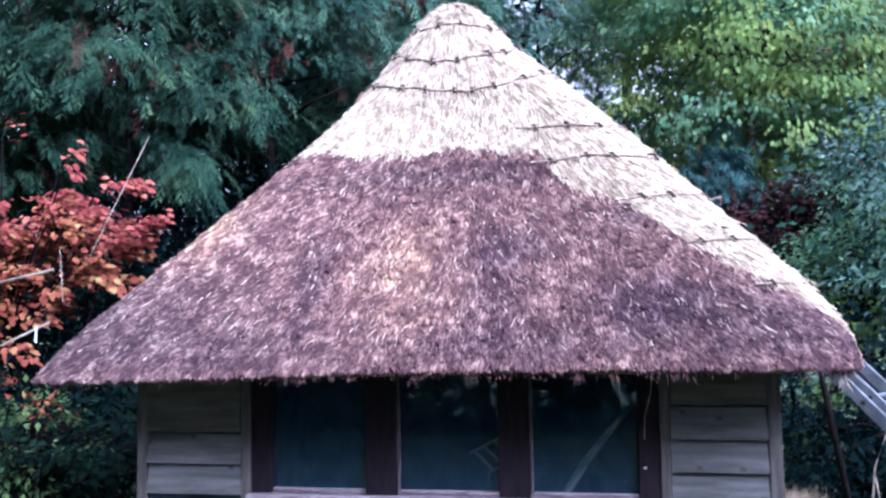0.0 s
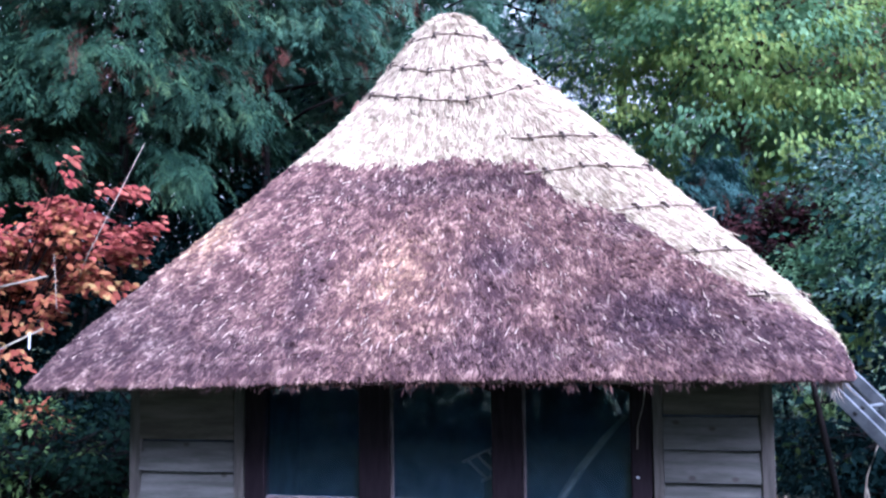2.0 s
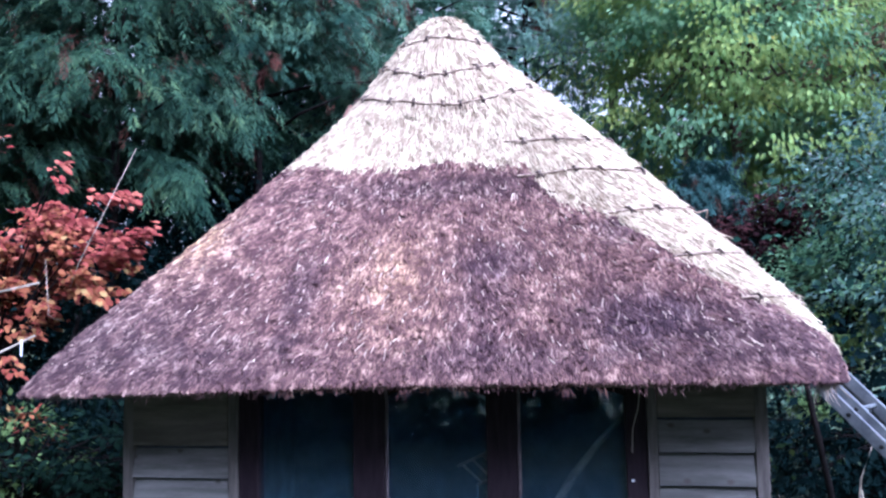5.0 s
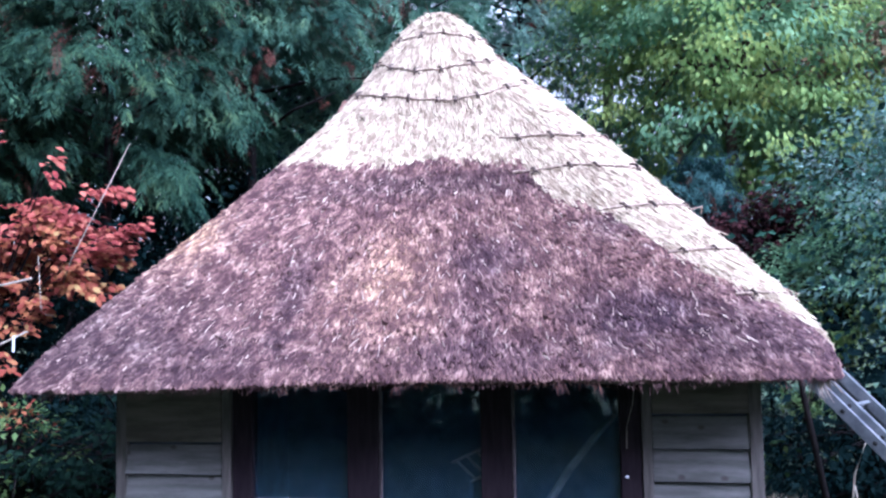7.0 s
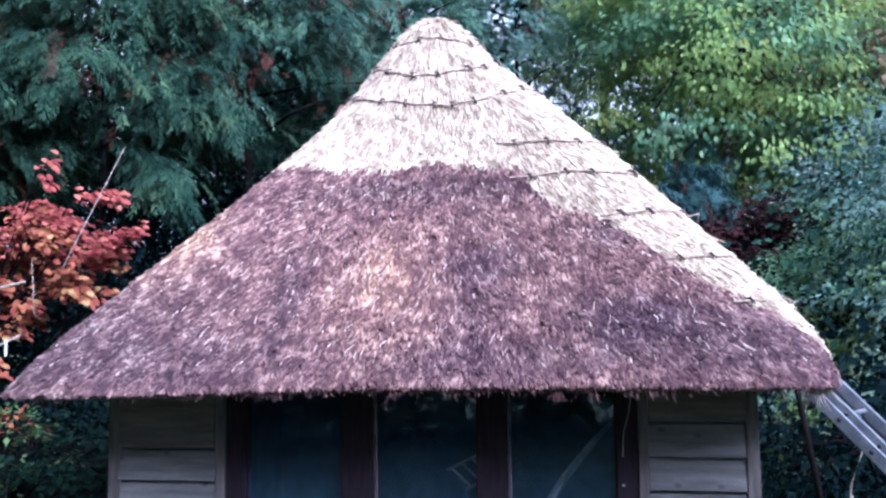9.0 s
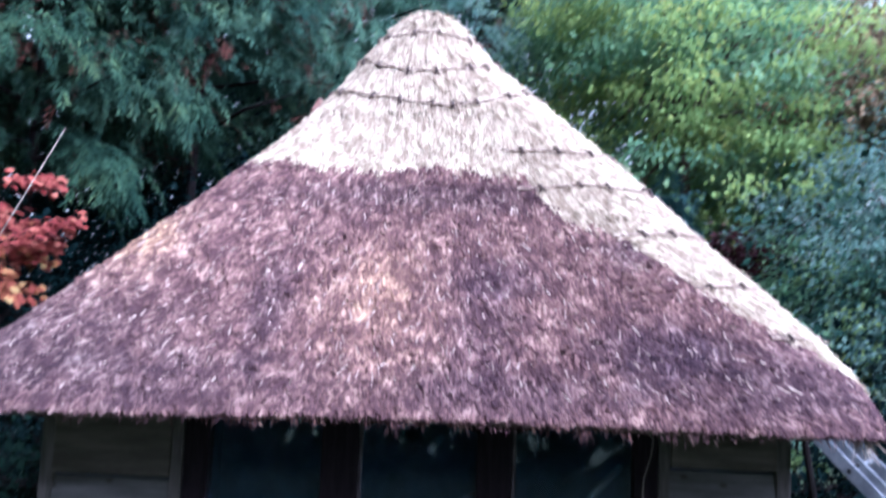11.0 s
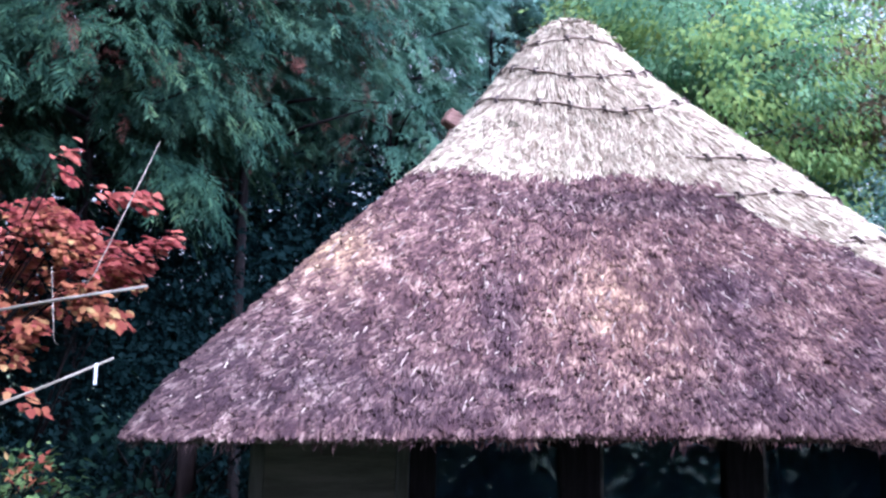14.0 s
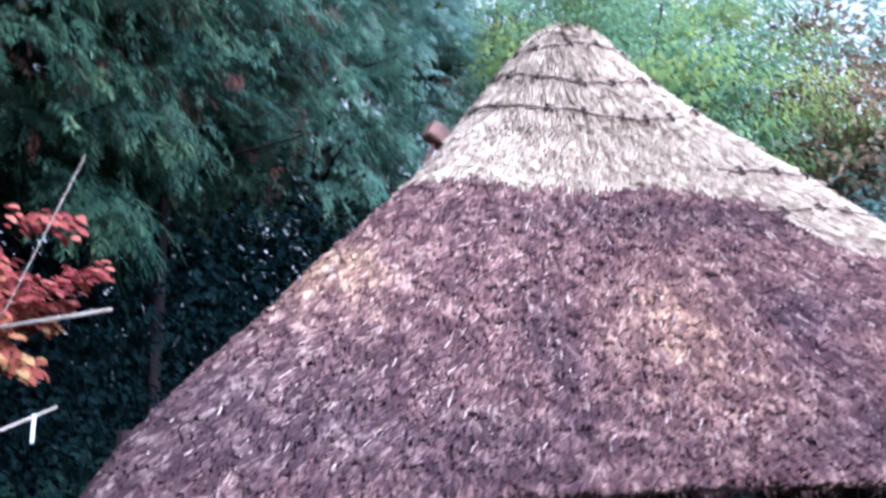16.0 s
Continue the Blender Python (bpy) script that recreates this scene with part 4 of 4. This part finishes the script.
def autumn_bush():
    """The red and orange bush: arching stems that carry flat, ragged tiers of oval leaves."""
    rng = np.random.default_rng(31)
    random.seed(31)
    t = tagged(new("smoke_bush"), "red and orange autumn bush with tiers of oval leaves", "bush")
    t.location = (-3.95, 0.9, 0)
    runs, pos, along, tone = [], [], [], []
    stems = []
    for i in range(5):
        a = i * 1.26
        tip = Vector((0.32 * math.cos(a), 0.2 * math.sin(a), 1.25 + 0.5 * random.random()))
        stems.append(tip)
        runs.append(([Vector((tip.x * 0.3, tip.y * 0.3, -0.02)), tip * 0.5 + Vector((0.03, 0, 0)), tip], [0.016, 0.012, 0.008]))
    # (root, tip, leaves, width) of each tier
    fans = [(Vector((0.70, -0.30, 2.60)), Vector((1.25, 0.12, 2.92)), 130, 0.12), (Vector((0.72, -0.15, 3.15)), Vector((1.13, -0.05, 3.13)), 80, 0.08),
            (Vector((0.6, 0.1, 2.62)), Vector((1.12, 0.1, 2.72)), 80, 0.12),
            (Vector((0.48, -0.3, 3.40)), Vector((0.62, -0.34, 3.42)), 14, 0.05), (Vector((0.55, -0.42, 3.23)), Vector((0.68, -0.42, 3.21)), 14, 0.05),
            (Vector((0.75, -0.2, 2.36)), Vector((1.05, -0.32, 2.24)), 26, 0.10), (Vector((-0.35, -0.2, 1.84)), Vector((0.08, -0.3, 1.72)), 40, 0.12),
            (Vector((-0.5, -0.1, 1.58)), Vector((-0.15, -0.2, 1.50)), 34, 0.12),
            (Vector((-0.1, -0.25, 2.04)), Vector((0.42, -0.3, 2.0)), 46, 0.11), (Vector((-0.65, -0.2, 2.02)), Vector((-0.1, -0.3, 1.94)), 50, 0.12),
            (Vector((-0.12, -0.3, 3.58)), Vector((0.06, -0.31, 3.72)), 8, 0.03),
            (Vector((0.6, -1.2, 1.82)), Vector((1.06, -1.46, 1.75)), 16, 0.07),
            (Vector((-0.9, -0.15, 1.75)), Vector((-0.45, -0.25, 1.68)), 36, 0.12)]
    for i in range(128):
        x = rng.uniform(-1.1, 0.92)
        high = 3.12 - 0.33 * max(0.0, 0.35 - x) - 0.5 * max(0.0, x - 0.45)
        low = 2.12 + 0.12 * max(0.0, x)
        e = Vector((x, rng.uniform(-0.5, 0.25), low + (high - low) * rng.random() ** 1.15))
        way = Vector((rng.uniform(0.1, 0.6) if x > -0.2 else rng.uniform(-0.5, 0.4), rng.uniform(-0.35, 0.0), rng.uniform(-0.06, 0.12)))
        fans.append((e - way * 0.8, e, int(rng.integers(26, 54)), 0.10))
    for root, e, count, wide in fans:
        way = e - root
        stem = min(stems, key=lambda q: (q - root).length)
        runs.append(([stem, stem.lerp(root, 0.6) + Vector((0, 0, 0.05)), root, root.lerp(e, 0.6) + Vector((0, 0, 0.02)), e], [0.009, 0.007, 0.0045, 0.003, 0.002]))
        d = np.array(way.normalized())
        side = unit(np.cross(d, [0, 0, 1.0])[None])[0]
        hue = 0.75 * noise.noise((e.x * 1.9, e.y * 1.9 + 7, e.z * 1.9))
        for k in range(count):
            u = rng.random() ** 0.8
            q = rng.normal(0, 1)
            pos.append(np.array(root) + np.array(way) * u * 0.92 + side * q * wide * (1 - 0.5 * u) + [0, 0, rng.normal(0, 0.035) - 0.05 * abs(q) * wide])
            along.append(d * 0.8 + side * np.sign(q) * rng.uniform(0.1, 0.9) + [0.1, -0.15, -0.3] + rng.normal(0, 0.2, 3))
            tone.append(e.z + hue + rng.normal(0, 0.14) < 2.55)
    tagged(tubes("branchwork", runs, DARKBARK, t), kind="stuff")
    pos, along, tone = np.array(pos), np.array(along), np.array(tone)
    n = len(pos)
    up = np.tile([0.1, -0.45, 0.9], (n, 1)) + rng.normal(0, 0.3, (n, 3))
    ln = rng.uniform(0.05, 0.10, n)
    for nm, k, mt, lb in (("red_foliage", ~tone, REDLEAF, "crimson leaves"), ("orange_foliage", tone, ORANGE, "orange and yellow leaves")):
        v, f = oval_arrays(pos[k], along[k], up[k], ln[k], ln[k] * 0.56)
        bulk(nm, v, f, mt, t, lb)


autumn_bush()


def woods(name, x0, y0, x1, y1, depth, top, count, seed, label, material=WOOD, leaf=0.2, low=0.0):
    """A far thicket, clumps upon clumps."""
    rng = np.random.default_rng(seed)
    clumps = count // 40
    u = rng.random(clumps)
    c = np.stack([x0 + (x1 - x0) * u, y0 + (y1 - y0) * u, low + (top - low) * rng.random(clumps)], -1)
    c[:, :2] += rng.normal(0, depth, (clumps, 2))
    idx = np.repeat(np.arange(clumps), 40)
    off = rng.normal(0, 0.45, (len(idx), 3)) * np.array([1, 1, 0.7])
    n = len(idx)
    pos = c[idx] + off
    pos[:, 2] = np.maximum(pos[:, 2], 0.05)
    ln = leaf * rng.uniform(0.6, 1.3, n)
    v, f = leaf_arrays(pos, off + np.array([0, 0, -0.35]) + rng.normal(0, 0.2, (n, 3)), np.array([0, -0.5, 0.7]) + rng.normal(0, 0.6, (n, 3)), ln, ln * 0.6)
    tagged(bulk(name, v, f, material), label, "woods", kind="stuff")


woods("woodland", -9.5, 4.0, -1.5, 10.5, 0.6, 9.0, 31000, 41, "dense dark evergreen thicket behind the cypresses")
broadleaf("maple_tree", 1.5, 9.4, 10.5, 8.6, 1.5, 1.7, 170, 60, 0.11, 31, ASH, "tall green deciduous tree far behind the hut", (MAPLE, "yellowing autumn leaves"), 0.3, fill=0.2)
woods("woodland", -2.0, 10.8, 0.3, 11.0, 0.6, 11.3, 5500, 42, "mixed woodland beyond the cypresses, haze in its leaf colour", FAR)
woods("woodland", 0.6, 11.0, 3.4, 11.2, 0.5, 6.3, 6400, 53, "low woodland with gaps to the sky, leaves paled for haze", FAR)
woods("woodland", 3.6, 11.2, 12.0, 11.8, 0.8, 11.3, 14000, 54, "mixed woodland with gaps to the sky, leaves paled for haze", FAR)
# thickets and low hedge that paint the shaded gaps with near-black leaves
woods("woodland", -8.5, 4.6, -1.0, 8.6, 0.5, 6.2, 36000, 45, "undergrowth beneath the cypresses, leaves coloured near-black for shade", SHADE_LEAF, leaf=0.105)
woods("woodland", -5.0, 3.9, -1.0, 5.0, 0.3, 4.3, 19000, 48, "thicket between the cypress trunks, shade put into its dark leaves", SHADE_LEAF, leaf=0.10)
# two more clumps, added to hide trunk, stems and canes in painted shade
woods("woodland", -4.7, 1.9, -2.9, 2.4, 0.18, 3.0, 8500, 49, "near-black foliage added behind the red bush to fill its shade", SHADE_LEAF, leaf=0.075)
woods("woodland", -4.4, 1.0, -3.0, 1.15, 0.12, 1.85, 4600, 52, "low near-black foliage added for the shade under the red bush", SHADE_LEAF, leaf=0.06)
woods("hedge", 3.3, 1.2, 9.0, 6.5, 0.5, 1.8, 15000, 43, "hedge of shrubs beside the hut, its shade in the leaf colour", SHADE_LEAF, leaf=0.10)
woods("hedge", 3.6, 2.4, 9.0, 7.0, 0.4, 3.2, 9500, 50, "green leafy hedge behind the ladder", WOOD, leaf=0.10, low=2.15)
# unseen hedges round the garden, added to hold back low skylight
woods("hedge", -9.0, -12.5, 10.0, -12.5, 0.7, 9.0, 16000, 44, "unseen tall green hedge behind the camera, for reflections and blocking light", CYPRESS, leaf=0.42)
woods("hedge", -9.5, -12.0, -9.5, 3.0, 0.7, 7.5, 11000, 46, "unseen tall dark hedge added beside the garden to block light", leaf=0.42)
woods("hedge", 10.0, -12.0, 10.0, 4.0, 0.7, 6.0, 9000, 47, "unseen tall dark hedge added beside the garden to block light", leaf=0.42)


# ---- loose things ----
def ladder():
    """An aluminium extension ladder laid against the eave: two sections, each with two stiles and rungs."""
    foot, head = Vector((3.73, -1.20, 0.03)), Vector((2.14, 0.06, 1.98))
    way = (head - foot).normalized()
    lat = Vector((0.62, 0.786, 0)).normalized()
    lat = (lat - way * lat.dot(way)).normalized()
    nrm = lat.cross(way).normalized()
    if nrm.z < 0:
        nrm = -nrm
    length = (head - foot).length
    t = tagged(new("ladder"), "aluminium extension ladder leaning against the thatched eave", "ladder")

    def bar(name, c0, c1, a, wa, b, wb, material, parent, label=""):
        bm = bmesh.new()
        vs = [[bm.verts.new(c + a * sa * wa / 2 + b * sb * wb / 2) for sa, sb in ((-1, -1), (1, -1), (1, 1), (-1, 1))] for c in (c0, c1)]
        for i in range(4):
            bm.faces.new((vs[0][i], vs[0][(i + 1) % 4], vs[1][(i + 1) % 4], vs[1][i]))
        bm.faces.new(vs[0][::-1])
        bm.faces.new(vs[1])
        bmesh.ops.recalc_face_normals(bm, faces=bm.faces)
        bmesh.ops.bevel(bm, geom=bm.edges[:], offset=0.003, segments=1, affect="EDGES")
        return part(name, bm, material, parent, label)

    for sec, (shift, gap) in enumerate(((0.0, 0.34), (0.045, 0.275))):
        for sgn in (-1, 1):
            o = nrm * shift + lat * sgn * gap / 2
            st = bar("stile", foot + o + way * (0.0 if sec == 0 else 0.25), foot + o + way * (length - (0.38 if sec == 0 else 0.02)), nrm, 0.074, lat, 0.026, ALU, t)
            if sec == 0:
                bar("foot", foot + o - way * 0.005, foot + o + way * 0.06, nrm, 0.085, lat, 0.04, RUBBER, st, "black rubber foot")
            k = 0.28
            while k < length - 0.35:
                c = foot + o + way * k
                tube("rung_plug", [c + lat * sgn * 0.008, c + lat * sgn * 0.0165], [0.014, 0.014], RUBBER, st, 10)
                k += 0.25
        k = 0.28
        while k < length - 0.35:
            c = foot + nrm * shift + way * k
            tube("rung", [c - lat * gap / 2, c + lat * gap / 2], [0.014, 0.014], ALU, t, 10)
            k += 0.25


ladder()


def cane(name, points, radius, label, category="cane", material=CANE, sides=6):
    return tagged(tube(name, points, [radius * (1 - 0.3 * i / (len(points) - 1)) for i in range(len(points))], material, None, sides, 0.06), label, category)


cane("garden_cane", [(-3.3, 0.62, 2.38), (-3.18, 0.48, 2.45), (-3.03, 0.30, 2.544), (-2.83, 0.82, 3.555)], 0.0042, "tall pale garden cane leaning among the red leaves")
cane("garden_cane", [(-3.3, 0.5, 2.10), (-3.24, 0.3, 2.11), (-3.203, 0.18, 2.142), (-3.27, 0.23, 2.576)], 0.003, "thin upright garden cane in the bush")
cane("bean_pole", [(-5.4, -0.4, 0.0), (-3.3, -1.12, 2.14), (-2.58, -1.38, 2.245), (-2.132, -1.541, 2.301)], 0.009, "pale split pole sticking out before the bush")
pole = cane("bean_pole", [(-5.0, -1.4, 0.0), (-3.1, -1.36, 1.66), (-2.63, -1.3, 1.866), (-2.347, -1.251, 2.0)], 0.008, "pale split pole with a white tag hanging from it")
part("tag", box(-2.416, -2.402, -1.294, -1.288, 1.878, 1.975, 0.002), WHITE, pole, "narrow white plastic tag")
cane("wooden_post", [(-2.34, 0.2, -0.02), (-2.36, 0.21, 0.7), (-2.35, 0.2, 1.3), (-2.37, 0.22, 1.93)], 0.072, "stout dark brown wooden post standing under the overhang", "post", DUSK, 10)
cane("leaning_post", [(2.62, -0.1, 0.0), (2.42, -0.22, 0.8), (2.27, -0.3, 1.6), (2.2, -0.32, 1.95)], 0.024, "dark leaning branch post beside the hut", "post", DARKBARK, 9)
cane("dry_stem", [(2.30, -1.0, 0.0), (2.335, -1.0, 0.95), (2.36, -1.0, 1.16), (2.42, -1.01, 1.33)], 0.006, "thin pale dry stem beside the ladder", "stem")
cane("dry_stem", [(2.42, -0.98, 0.0), (2.39, -0.99, 0.9), (2.36, -1.0, 1.1)], 0.005, "thin pale dry stem beside the ladder", "stem")


def twine():
    pts = [(1.13, FRONT - 0.06, 1.78), (1.15, FRONT - 0.06, 1.70), (1.185, FRONT - 0.065, 1.66), (1.175, FRONT - 0.06, 1.58), (1.145, FRONT - 0.06, 1.48), (1.14, FRONT - 0.06, 1.36)]
    ob = tagged(tube("twine", pts, [0.0016, 0.0016, 0.002, 0.0016, 0.0016, 0.0035], CANE, None, 5, 0.2), "loose pale twine hanging from the eave", "twine")
    return ob


twine()


def thatching_bat():
    """A thatcher's wooden bat left on the far slope: a block on a handle."""
    t = tagged(new("thatching_bat"), "brown wooden thatching bat stuck in the roof straw", "tool")
    h = tube("handle", [(-0.93, 0.30, 3.22), (-0.84, 0.30, 3.42), (-0.78, 0.30, 3.56)], [0.017, 0.016, 0.016], BROWN, t, 8, 0.05)
    bm = box(-0.075, 0.075, -0.05, 0.05, -0.055, 0.055, 0.012)
    bm.transform(pose(-0.765, 0.30, 3.605, 0, 28, 20))
    part("block", bm, BROWN, t)


thatching_bat()


def straw_bundle():
    rng = np.random.default_rng(51)
    t = tagged(new("straw_bundle"), "bundle of pale straw standing beside the hut", "bundle")
    n = 700
    a, r = rng.uniform(0, 2 * math.pi, n), 0.13 * np.sqrt(rng.random(n))
    p = np.stack([2.03 + r * np.cos(a), -0.55 + r * np.sin(a), np.zeros(n)], -1)
    v, f = leaf_arrays(p, np.stack([0.25 * r * np.cos(a), 0.25 * r * np.sin(a), np.ones(n)], -1), rng.normal(0, 1, (n, 3)), rng.uniform(0.86, 0.97, n), np.full(n, 0.014))
    bulk("straw", v, f, NEW, t)
    tube("band", [(2.03 + 0.14 * math.cos(k * 0.5236), -0.55 + 0.14 * math.sin(k * 0.5236), 0.5) for k in range(13)], [0.01] * 13, HAZEL, t, 5)


straw_bundle()


def inside():
    tagged(tube("bent_pole", [(0.35, -0.95, 0.12), (0.56, -1.05, 0.62), (0.71, -1.1, 0.99), (0.84, -1.1, 1.19), (0.985, -1.1, 1.37), (1.1, -1.1, 1.49)], [0.026, 0.025, 0.024, 0.022, 0.018, 0.012], DULL, None, 8, 0.05), "bent pale pole leaning inside the window", "pole")
    # slats added indoors in place of the slatted reflection in the middle pane
    t = tagged(new("reflection_rack"), "slatted rack added inside the window for a slatted reflection", "rack")
    a, b, c = Vector((0.17, -1.0, 1.205)), Vector((0.40, -1.0, 1.315)), Vector((0.28, -1.0, 1.10))
    tube("rail", [a, b], [0.009, 0.009], SILL, t, 6)
    tube("rail", [c, c + (b - a)], [0.009, 0.009], SILL, t, 6)
    for i in range(4):
        p = a.lerp(b, 0.12 + i * 0.25)
        tube("slat", [p, p + (c - a)], [0.008, 0.008], SILL, t, 6)
    for p in (c, c + (b - a)):
        tube("leg", [p, Vector((p.x, p.y + 0.15, 0.12))], [0.01, 0.01], INSIDE, t, 6)


inside()
